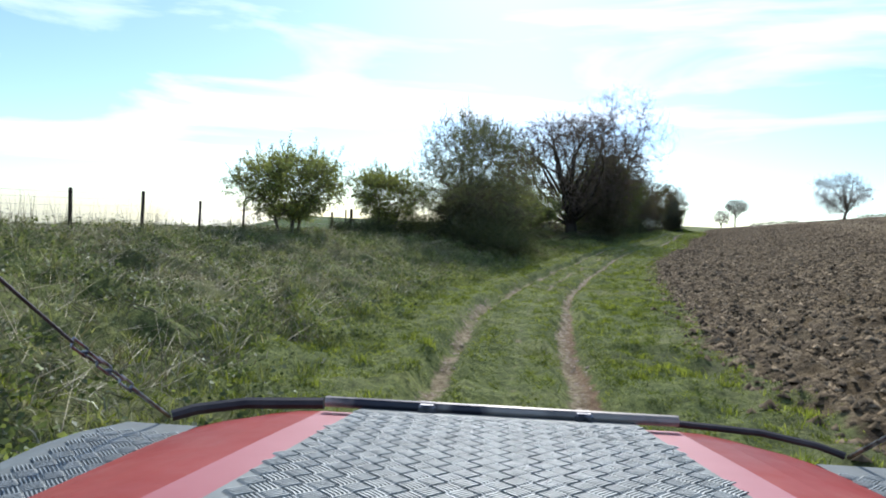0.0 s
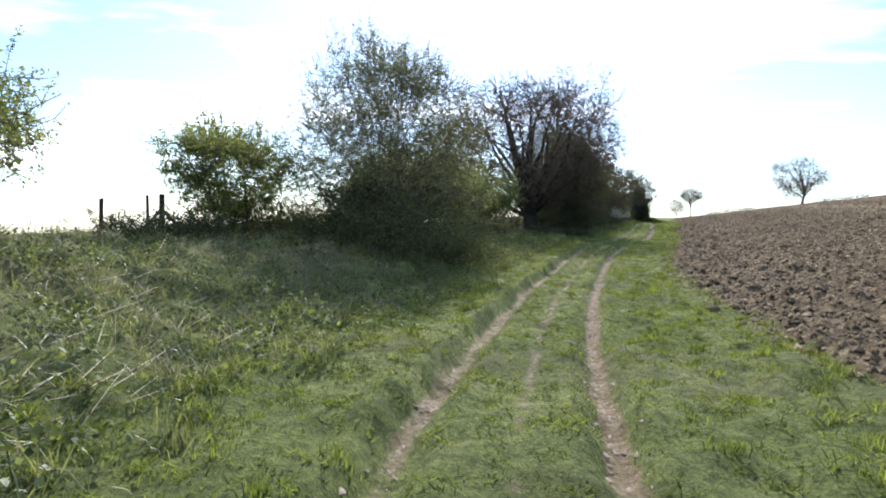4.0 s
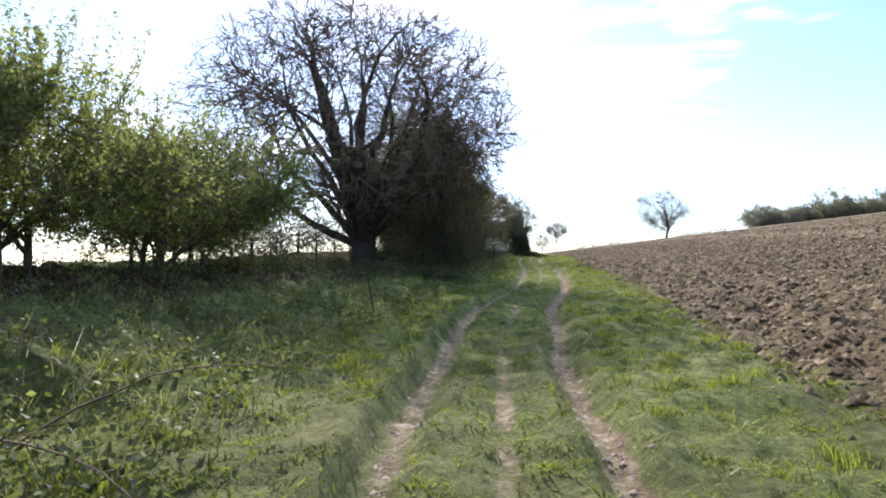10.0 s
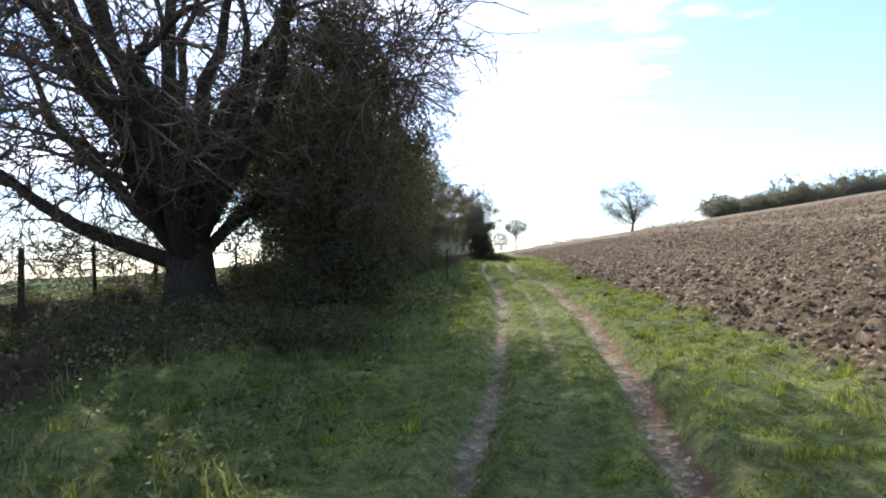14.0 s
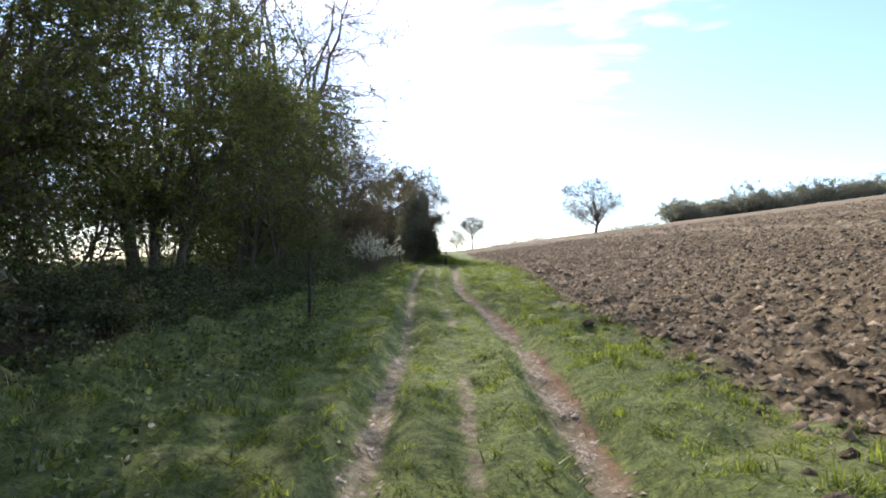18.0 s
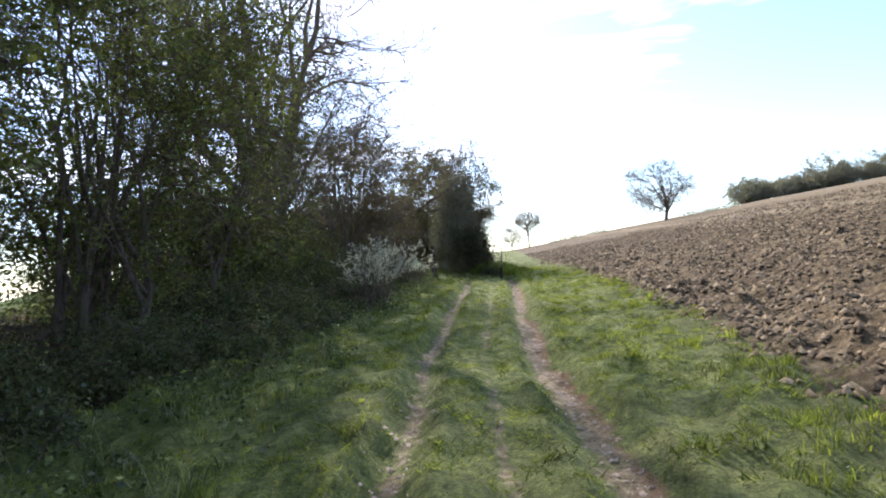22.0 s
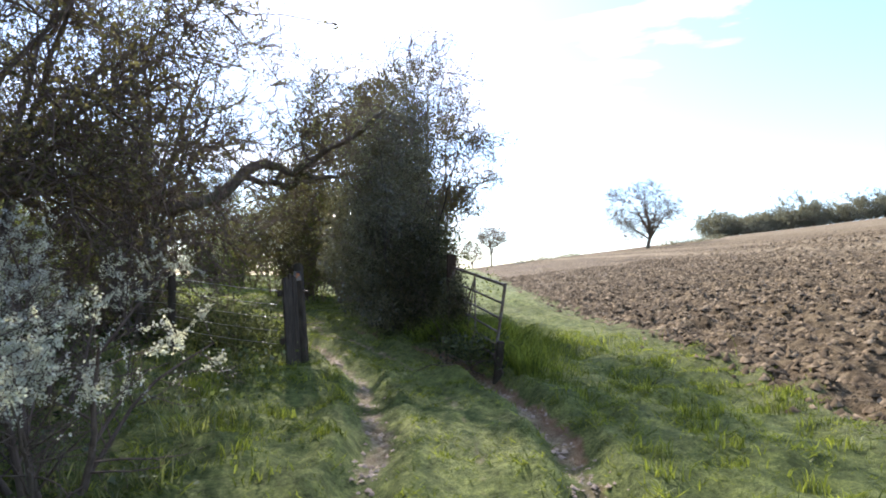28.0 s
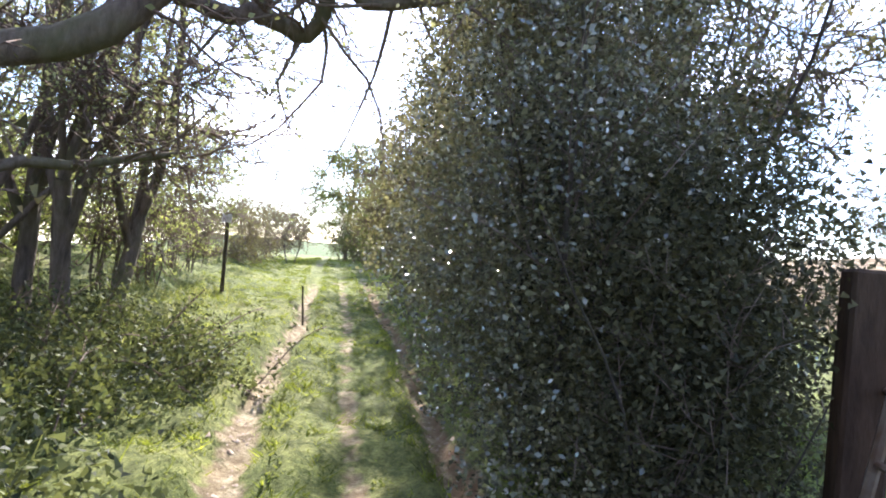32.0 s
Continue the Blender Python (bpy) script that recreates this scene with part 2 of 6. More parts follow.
M_SOIL = mat("ploughed_clod", soil_build)
M_CLOD = mat("verge_clod", lambda nt, n, l: principled(n, l, noise_ramp(nt, n, l, 9.0, [(0.3, (0.030, 0.022, 0.014)), (0.55, (0.105, 0.078, 0.048)), (0.8, (0.23, 0.18, 0.115))], 8)[0], 0.95, 0, noise_ramp(nt, n, l, 25.0, [(0, (0, 0, 0)), (1, (1, 1, 1))], 6)[1], 0.9, 0.03, 0.1))
M_STONE = mat("chalk_flint", lambda nt, n, l: principled(n, l, noise_ramp(nt, n, l, 11.0, [(0.25, (0.20, 0.145, 0.095)), (0.6, (0.37, 0.295, 0.215)), (0.85, (0.52, 0.455, 0.37))], 6)[0], 0.85, 0, noise_ramp(nt, n, l, 40.0, [(0, (0, 0, 0)), (1, (1, 1, 1))], 5)[1], 0.5, 0.01, 0.3))
M_GRASS = leaf_material("grass_blade", (0.088, 0.122, 0.028), (0.272, 0.318, 0.066), 0.16, 0.52, 0.45, tuft=0.55)
M_DRY = leaf_material("dry_stalk", (0.14, 0.12, 0.075), (0.46, 0.42, 0.30), 0.45, 0.25, 0.5)
M_BANK = leaf_material("bank_blade", (0.078, 0.096, 0.044), (0.280, 0.304, 0.135), 0.7, 0.45, 0.42, tuft=0.7)
M_NETTLE = leaf_material("bank_herb", (0.050, 0.074, 0.030), (0.200, 0.240, 0.100), 0.35, 0.40, 0.55, tuft=0.9)
M_LEAF = leaf_material("hawthorn_leaf", (0.165, 0.202, 0.074), (0.375, 0.410, 0.175), 0.10, 0.58)
M_WILLOW = leaf_material("sallow_leaf", (0.155, 0.178, 0.104), (0.350, 0.372, 0.220), 0.14, 0.45)
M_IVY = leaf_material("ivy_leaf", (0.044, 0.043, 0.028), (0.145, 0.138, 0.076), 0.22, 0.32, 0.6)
M_HOLLY = leaf_material("holly_leaf", (0.092, 0.090, 0.064), (0.245, 0.238, 0.158), 2.0, 0.38, 0.15)
M_OLIVE = leaf_material("budding_leaf", (0.115, 0.105, 0.060), (0.230, 0.210, 0.120), 0.1, 0.45)
# bramble greens lowered so the thickets' own shade sits in the colour
M_BRAMBLE = leaf_material("bramble_leaf_shade_dark", (0.032, 0.042, 0.020), (0.130, 0.148, 0.066), 0.3, 0.35, 0.6)
M_HEDGE = leaf_material("hedge_leaf", (0.080, 0.098, 0.034), (0.225, 0.255, 0.090), 0.2, 0.42)
M_BLOSSOM = leaf_material("blackthorn_petal", (0.62, 0.62, 0.58), (0.84, 0.84, 0.81), 0.05, 0.45)
# pale grey base paints distance haze and glare over far twigs and buds
M_FAR = leaf_material("far_bud_haze_tint", (0.20, 0.20, 0.18), (0.34, 0.335, 0.29), 0.05, 0.4)
M_BARK = bark_material("bark_grey_brown", (0.058, 0.046, 0.036), (0.185, 0.150, 0.118))
M_TWIG = bark_material("twig_brown", (0.075, 0.054, 0.042), (0.205, 0.155, 0.120), (0.15, 0.125, 0.085))
# dark bark of ivied stems; on the oak it paints in backlit shade
M_DARKBARK = bark_material("bark_ivied_and_backlit", (0.026, 0.022, 0.017), (0.085, 0.070, 0.054), (0.05, 0.052, 0.026))
# post browns darkened to hold the shadow that falls on the hanging post
M_OAKPOST = bark_material("brown_post_shade_dark", (0.026, 0.016, 0.011), (0.078, 0.048, 0.031), (0.045, 0.036, 0.022))
# weathered wood tones taken down, with the gateway boards' shade in the colour
M_POST = bark_material("weathered_post_shade_dark", (0.024, 0.019, 0.013), (0.088, 0.070, 0.050), (0.058, 0.060, 0.032))
M_GALV = mat("rusty_galvanised", lambda nt, n, l: principled(n, l, noise_ramp(nt, n, l, 6.0, [(0.35, (0.10, 0.058, 0.036)), (0.5, (0.15, 0.112, 0.085)), (0.7, (0.25, 0.22, 0.19))], 6)[0], 0.6, 0.3, None))
M_WIRE = mat("fence_wire", lambda nt, n, l: principled(n, l, noise_ramp(nt, n, l, 3.0, [(0.3, (0.28, 0.26, 0.24)), (0.7, (0.5, 0.5, 0.5))], 3)[0], 0.5, 0.7))
M_RED = mat("faded_red_paint", lambda nt, n, l: principled(n, l, noise_ramp(nt, n, l, 2.2, [(0.3, (0.21, 0.020, 0.012)), (0.55, (0.29, 0.034, 0.020)), (0.75, (0.35, 0.075, 0.050))], 8)[0], noise_ramp(nt, n, l, 5.0, [(0.3, (0.32, 0.32, 0.32)), (0.75, (0.55, 0.55, 0.55))], 6)[0], 0, noise_ramp(nt, n, l, 90.0, [(0, (0, 0, 0)), (1, (1, 1, 1))], 3)[1], 0.05, 0.002, 0.08))
M_PINK = mat("sun_bleached_red_paint", lambda nt, n, l: principled(n, l, noise_ramp(nt, n, l, 2.6, [(0.3, (0.32, 0.082, 0.085)), (0.75, (0.39, 0.130, 0.135))], 7)[0], 0.5, 0, None, spec=0.25))
M_PLATE = mat("aluminium_treadplate", lambda nt, n, l: principled(n, l, noise_ramp(nt, n, l, 3.0, [(0.3, (0.115, 0.132, 0.122)), (0.7, (0.19, 0.21, 0.195))], 7)[0], noise_ramp(nt, n, l, 14.0, [(0.3, (0.55, 0.55, 0.55)), (0.75, (0.8, 0.8, 0.8))], 6)[0], 0.15, None, spec=0.25))
# bars paler than the plate between them
M_BAR = mat("treadplate_bar_pale", lambda nt, n, l: principled(n, l, noise_ramp(nt, n, l, 20.0, [(0.3, (0.20, 0.22, 0.205)), (0.7, (0.34, 0.365, 0.345))], 5)[0], 0.55, 0.3, None))
M_BLACK = mat("worn_black_rubber", lambda nt, n, l: principled(n, l, noise_ramp(nt, n, l, 7.0, [(0.4, (0.018, 0.018, 0.022)), (0.8, (0.075, 0.07, 0.065))], 6)[0], 0.6, 0, None))
M_STEEL = mat("scuffed_steel_tube", lambda nt, n, l: principled(n, l, noise_ramp(nt, n, l, 5.0, [(0.42, (0.035, 0.035, 0.045)), (0.56, (0.30, 0.27, 0.23))], 4)[0], 0.42, 0.35, None))
M_CHAIN = mat("bright_chain_steel", lambda nt, n, l: principled(n, l, noise_ramp(nt, n, l, 30.0, [(0.35, (0.07, 0.07, 0.075)), (0.7, (0.38, 0.38, 0.39))], 3)[0], 0.3, 0.9))

# ---------------------------------------------------------------- mesh helpers


def mesh_ob(name, verts, faces, material, parent=None, label="", smooth=False):
    me = bpy.data.meshes.new(name)
    if isinstance(faces, np.ndarray):
        nv, nf, k = len(verts), len(faces), faces.shape[1]
        me.vertices.add(nv)
        me.vertices.foreach_set("co", np.asarray(verts, np.float32).ravel())
        me.loops.add(nf * k)
        me.loops.foreach_set("vertex_index", faces.astype(np.int32).ravel())
        me.polygons.add(nf)
        me.polygons.foreach_set("loop_start", np.arange(0, nf * k, k, dtype=np.int32))
        me.update(calc_edges=True)
    else:
        me.from_pydata([tuple(v) for v in verts], [], faces)
    if smooth:
        me.polygons.foreach_set("use_smooth", np.ones(len(me.polygons), bool))
    me.materials.append(material)
    ob = new(name, me)
    if parent is not None:
        ob.parent = parent
    if label:
        tagged(ob, label)
    return ob


def part(name, bm, material, parent, label=""):
    me = bpy.data.meshes.new(name)
    bm.to_mesh(me)
    bm.free()
    me.materials.append(material)
    ob = new(name, me)
    ob.parent = parent
    if label:
        tagged(ob, label)
    return ob


def empty(name, loc, label, category, group="", rz=0.0):
    ob = new(name)
    ob.empty_display_size = 0.2
    ob.matrix_world = pose(*loc, 0, 0, rz)
    return tagged(ob, label, category, group)


def unit(v):
    return v / np.maximum(np.linalg.norm(v, axis=-1, keepdims=True), 1e-9)


def tubes(a, b, ra, rb, sides):
    """Tapered prisms from a to b: vertices and quads."""
    d = unit(b - a)
    ref = np.where(np.abs(d[:, 2:3]) > 0.9, np.array([[1.0, 0, 0]]), np.array([[0, 0, 1.0]]))
    u = unit(np.cross(d, ref))
    w = np.cross(d, u)
    ang = np.arange(sides) * 2 * np.pi / sides
    ring = np.cos(ang)[None, :, None] * u[:, None] + np.sin(ang)[None, :, None] * w[:, None]
    va = a[:, None] + ring * ra[:, None, None]
    vb = b[:, None] + ring * rb[:, None, None]
    v = np.concatenate([va, vb], 1).reshape(-1, 3)
    k = np.arange(sides)
    q = np.stack([k, (k + 1) % sides, (k + 1) % sides + sides, k + sides], 1)
    f = (np.arange(len(a))[:, None, None] * 2 * sides + q[None]).reshape(-1, 4)
    return v, f


def pipe(a, b, ra, rb, sides):
    """One unbroken tapering stem through a chain of segments."""
    pts, rad = np.concatenate([a[:1], b]), np.concatenate([ra[:1], rb])
    d = unit(np.concatenate([b[:1] - a[:1], (b[1:] - a[1:]) + (b[:-1] - a[:-1]), b[-1:] - a[-1:]]))
    ref = np.array([1.0, 0.13, 0]) if abs(d[:, 2]).mean() > 0.6 else np.array([0.1, 0, 1.0])
    u = unit(np.cross(d, ref))
    w = np.cross(d, u)
    ang = np.arange(sides) * 2 * np.pi / sides
    v = pts[:, None] + (np.cos(ang)[None, :, None] * u[:, None] + np.sin(ang)[None, :, None] * w[:, None]) * rad[:, None, None]
    k = np.arange(sides)
    q = np.stack([k, (k + 1) % sides, (k + 1) % sides + sides, k + sides], 1)
    return v.reshape(-1, 3), (np.arange(len(a))[:, None, None] * sides + q[None]).reshape(-1, 4)


def cones(a, b, ra, rb):
    """Three-sided twig ends."""
    v, f = tubes(a, b, ra, ra, 3)
    v = v.reshape(-1, 6, 3)
    v = np.concatenate([v[:, :3], b[:, None]], 1).reshape(-1, 3)
    t = np.array([[0, 1, 3], [1, 2, 3], [2, 0, 3]])
    return v, (np.arange(len(a))[:, None, None] * 4 + t[None]).reshape(-1, 3)


def to_triangles(made):
    v, q = made
    return v, np.concatenate([q[:, :3], q[:, [0, 2, 3]]])


def leaves(rng, centre, size, flat=0.0, long=1.6, droop=0.0, small=False):
    """A folded diamond, or for small leaves a triangle, for each centre, turned at random."""
    n = len(centre)
    d = rng.normal(size=(n, 3))
    d[:, 2] = d[:, 2] * (1 - flat) - droop
    d = unit(d)
    u = unit(np.cross(d, rng.normal(size=(n, 3))))
    s = (size * rng.uniform(0.6, 1.35, n))[:, None]
    tip = centre + d * s * long
    if small:
        v = np.stack([centre - u * s * 0.5, centre + u * s * 0.5, tip], 1).reshape(-1, 3)
        return v, np.arange(3 * n).reshape(n, 3)
    mid = centre + d * s * long * 0.5
    up = np.cross(d, u) * s * 0.18
    v = np.stack([centre, mid + u * s * 0.5 + up, tip, mid - u * s * 0.5 + up], 1).reshape(-1, 3)
    f = np.arange(4 * n).reshape(n, 4)
    return v, f


def join(pieces):
    v, f, o = [], [], 0
    for a, b in pieces:
        v.append(a)
        f.append(b + o)
        o += len(a)
    return np.concatenate(v), np.concatenate(f)


def grow(rng, p, d, length, radius, levels, env=None):
    """Branching, a level at a time. Each level gives its segments; the last also gives places for leaves."""
    out = []
    for lv in levels:
        k, n = lv["seg"], len(p)
        pts, cur, dirn = [p], p.copy(), unit(d)
        step = (length / k)[:, None]
        for s in range(k):
            dirn = unit(dirn + rng.normal(size=(n, 3)) * lv["bend"] + np.array([0, 0, lv["up"]]))
            cur = cur + dirn * step
            pts.append(cur)
        pts = np.stack(pts, 1)
        t = np.linspace(0, 1, k + 1)
        rad = radius[:, None] * (1 - (1 - lv["taper"]) * t[None]) 
        a, b = pts[:, :-1].reshape(-1, 3), pts[:, 1:].reshape(-1, 3)
        ra, rb = rad[:, :-1].ravel(), rad[:, 1:].ravel()
        if env is not None:
            c, r = env
            keep = (((a - c) / r) ** 2).sum(1) < rng.uniform(0.72, 1.12, len(a))
            a, b, ra, rb = a[keep], b[keep], ra[keep], rb[keep]
        out.append((a, b, ra, rb))
        kids = lv.get("kids", 0)
        if not kids:
            break
        f0, f1 = lv["frac"]
        fr = f0 + (f1 - f0) * ((np.arange(kids)[None] + rng.uniform(0, 1, (n, kids))) / kids)
        x = fr * k
        i = np.minimum(x.astype(int), k - 1)
        w = (x - i)[..., None]
        rows = np.arange(n)[:, None]
        start = pts[rows, i] * (1 - w) + pts[rows, i + 1] * w
        along = unit(pts[rows, i + 1] - pts[rows, i])
        side = unit(np.cross(along, rng.normal(size=(n, kids, 3))))
        ang = np.radians(rng.uniform(*lv["ang"], (n, kids)))[..., None]
        nd = along * np.cos(ang) + side * np.sin(ang)
        nl = length[:, None] * rng.uniform(*lv["lr"], (n, kids)) * (1 - lv.get("tip", 0.45) * fr)
        rr = rad[rows, i] * (1 - w[..., 0]) + rad[rows, i + 1] * w[..., 0]
        nr = rr * rng.uniform(lv["rr"] * 0.75, lv["rr"], (n, kids))
        p, d, length, radius = start.reshape(-1, 3), nd.reshape(-1, 3), nl.ravel(), np.maximum(nr.ravel(), lv.get("rmin", 0.004))
        if env is not None:
            c, r = env
            keep = (((p - c) / r) ** 2).sum(1) < 1.0
            p, d, length, radius = p[keep], d[keep], length[keep], radius[keep]
    return out


def along_segments(rng, seg, count, spread):
    a, b = seg[0], seg[1]
    i = rng.integers(0, len(a), count)
    t = rng.uniform(0, 1, (count, 1))
    return a[i] * (1 - t) + b[i] * t + rng.normal(size=(count, 3)) * spread


def blob_points(rng, count, centre, radii, shell=0.5, lumps=9):
    """Points of an uneven leafy mass: many overlapping lumps."""
    c, r = np.array(centre), np.array(radii)
    lump = unit(rng.normal(size=(lumps, 3))) * rng.uniform(0.25, 0.75, (lumps, 1)) * r + c
    size = rng.uniform(0.32, 0.55, lumps)
    i = rng.integers(0, lumps, count)
    rad = rng.uniform(shell, 1.0, (count, 1)) ** 0.6
    return lump[i] + unit(rng.normal(size=(count, 3))) * rad * (size[i][:, None] * r)


def stems_from(rng, n, spread, lean, length, radius):
    ang = rng.uniform(0, 2 * np.pi, n)
    p = np.stack([np.cos(ang) * spread * rng.uniform(0.2, 1, n), np.sin(ang) * spread * rng.uniform(0.2, 1, n), np.full(n, -0.15)], 1)
    d = np.stack([np.cos(ang) * lean * rng.uniform(0.3, 1, n), np.sin(ang) * lean * rng.uniform(0.3, 1, n), np.ones(n)], 1)
    return p, unit(d), length * rng.uniform(0.75, 1.1, n), radius * rng.uniform(0.7, 1.1, n)


def plant(name, loc, label, category, group, made, bark, twig, rz=0.0):
    """A tree or shrub. made: its stems as lists of segments, the names of those, all finer segments, and the leaves."""
    root = empty(name, loc, label, category, group, rz)
    stems, fine, foliage = made
    for nm, seg in stems:
        mesh_ob(nm, *pipe(*seg, sides=8 if seg[2].max() > 0.07 else 5), bark, root, smooth=True)
    if len(fine):
        tagged(mesh_ob("crown", *join([to_triangles(tubes(*s, sides=3)) for s in fine[:-1]] + [cones(*fine[-1])]), twig, root, smooth=True), kind="stuff")
    for nm, pts, size, material, droop in foliage:
        tagged(mesh_ob(nm, *leaves(np.random.default_rng(len(pts)), pts, size, 0.2, 1.6, droop, nm == "foliage" and material is not M_HOLLY), material, root), kind="stuff")
    return root


# ---------------------------------------------------------------- the lie of the land


def hash01(i, j, seed):
    h = (i.astype(np.int64) * 374761393 + j.astype(np.int64) * 668265263 + seed * 144665) & 0x7FFFFFFF
    h = ((h ^ (h >> 13)) * 1274126177) & 0x7FFFFFFF
    return ((h ^ (h >> 16)) & 0xFFFF) / 65535.0


def vnoise(x, y, seed=0):
    i, j = np.floor(x), np.floor(y)
    u, v = x - i, y - j
    u, v = u * u * (3 - 2 * u), v * v * (3 - 2 * v)
    a, b, c, d = hash01(i, j, seed), hash01(i + 1, j, seed), hash01(i, j + 1, seed), hash01(i + 1, j + 1, seed)
    return (a * (1 - u) + b * u) * (1 - v) + (c * (1 - u) + d * u) * v - 0.5


TRACK_Y = np.array([-40, 0, 6.5, 12.5, 19, 25, 32, 40, 46, 52, 58, 65, 73, 80, 86, 93, 101, 104, 106, 108, 109, 111, 115, 120, 130, 200.])
TRACK_X = np.array([13, 0.1, -1.85, -3.3, -4.5, -5.3, -5.85, -6.05, -6.15, -5.9, -5.15, -4.65, -4.35, -4.3, -4.45, -4.2, -4.0, -4.5, -5.35, -6.5, -7.0, -7.9, -9.65, -12.0, -16.8, -48.])
EDGE_Y = np.array([-40, 0, 8, 12, 20, 30, 40, 50, 60, 70, 80, 90, 100, 112, 150, 260])
EDGE_X = np.array([17, 3.6, 1.35, 0.15, -0.5, -1.75, -2.6, -2.3, -1.4, -1.5, -1.15, -0.25, 0.15, -0.3, 1.2, 5.0])
ROAD_Y = np.array([-200, 0, 7, 16, 25, 35, 41, 46, 52, 57, 61.7, 66.3, 72, 84, 96, 104.5, 110, 120, 140, 260, 420, 3000.])
ROAD_Z = np.array([0.6, 0, -0.24, -0.31, -0.47, -0.38, -0.12, 0.06, 0.30, 0.40, 0.58, 0.83, 0.99, 1.29, 1.74, 2.02, 2.21, 2.36, 2.84, 4.95, 5.4, -6.])


def rut_line(y, side):
    """Where a wheel rut lies off the middle of the track."""
    swing = np.interp(y, [0, 8, 14, 54, 62, 78, 86, 90, 96], [0.10, 0.06, -0.04, 0.0, 0.14, 0.12, 0.0, -0.12, 0.0]) if side > 0 else np.interp(y, [8, 14, 20, 52, 58, 66, 90, 93, 97], [0.0, -0.22, -0.02, 0.02, 0.12, 0.06, 0.0, -0.12, 0.0])
    return side + swing + 0.10 * vnoise(y * 0.35, y * 0 + side, 7)


def rut_width(y):
    return np.interp(y, [0, 12, 18, 50, 60, 72, 86, 96, 104, 110], [0.24, 0.20, 0.15, 0.17, 0.22, 0.25, 0.24, 0.20, 0.17, 0.14])


def ground_height(x, y, fine=True):
    x, y = np.asarray(x, float), np.asarray(y, float)
    xt, xe = np.interp(y, TRACK_Y, TRACK_X), np.interp(y, EDGE_Y, EDGE_X)
    zr = np.interp(y, ROAD_Y, ROAD_Z)
    zr = zr + (0.15 - zr) * np.clip((-x - 19) / 45, 0, 1)
    # the field beyond the fence falls away
    zr = zr - 0.05 * np.clip(-x - 18, 0, 2500) * np.interp(y + 1.4 * np.minimum(x + 19, 0), [60, 110], [1, 0])
    off = x - xt
    # left: a bank up to the fence
    foot = np.interp(y, [0, 30, 60, 75, 100, 108], [2.2, 2.2, 2.6, 2.4, 2.0, 2.2])
    wide = np.interp(y, [0, 12, 30, 60, 75, 100], [11.0, 9.5, 7.0, 7.5, 6.0, 6.0])
    top = np.interp(y, [-10, 0, 20, 35, 60, 80, 100, 112, 130], [0.8, 0.92, 1.08, 1.15, 0.48, 0.62, 0.5, 0.5, 0.45])
    s = np.clip((-off - foot) / wide, 0, 1)
    bank = top * s * s * (3 - 2 * s)
    # right: ploughed hillside
    r = np.clip(x - (xe - 1.2), 0, None)
    hill = 0.125 * np.minimum(r, 260) * np.interp(r, [0, 5, 20], [0.35, 0.8, 1.0]) - 0.05 * np.clip(r - 260, 0, None)
    hill = np.where(y > 108, hill * np.interp(x - (xt + 4), [0, 6], [0, 1]), hill)
    far = np.hypot(x, y - 60)
    z = zr + bank + hill
    if fine:
        near = np.interp(far, [90, 200], [1, 0.0])
        z = z + near * (0.10 * vnoise(x * 0.55, y * 0.55, 3) + 0.05 * vnoise(x * 1.7, y * 1.7, 4))
        for side, depth, wide in ((-0.88, 0.13, 0.17), (0.88, 0.17, rut_width(y))):
            g = np.exp(-(np.abs(off - rut_line(y, side)) / (wide * 1.25)) ** 3)
            z = z - depth * g + 0.045 * np.exp(-((np.abs(off - rut_line(y, side)) - wide * 1.25 - 0.14) / 0.10) ** 2)
        z = z - 0.035 * np.exp(-((off - 0.02) / 0.15) ** 2)
        step = np.clip((-off - 1.02) / 0.16, 0, 1)
        z = z + np.interp(y, [0, 10, 44, 50], [0.06, 0.13, 0.13, 0.04]) * step * step * (3 - 2 * step)
        soil = np.clip((x - xe) / 0.6 + 0.5, 0, 1)
        clod = 0.20 * vnoise(x * 2.6, y * 2.2, 11) + 0.18 * vnoise(x * 5.3, y * 4.8, 12) + 0.05 * np.sin((x - xe) * 2 * np.pi / 0.75 + 2.5 * vnoise(x * 0.6, y * 0.6, 14))
        z = z + soil * np.interp(far, [60, 400], [1, 0.5]) * clod
        rough = np.clip((-off - 2.4) / 1.5, 0, 1) * near
        z = z + rough * (0.38 * vnoise(x * 1.15, y * 1.15, 17) + 0.36 * vnoise(x * 2.4, y * 2.4, 18))
        z = z + (1 - soil) * near * ((0.11 + 0.07 * np.clip((off - 1.3) / 0.5, 0, 1)) * vnoise(x * 2.4, y * 2.4, 15) + 0.085 * vnoise(x * 4.6, y * 4.2, 16))
    return z


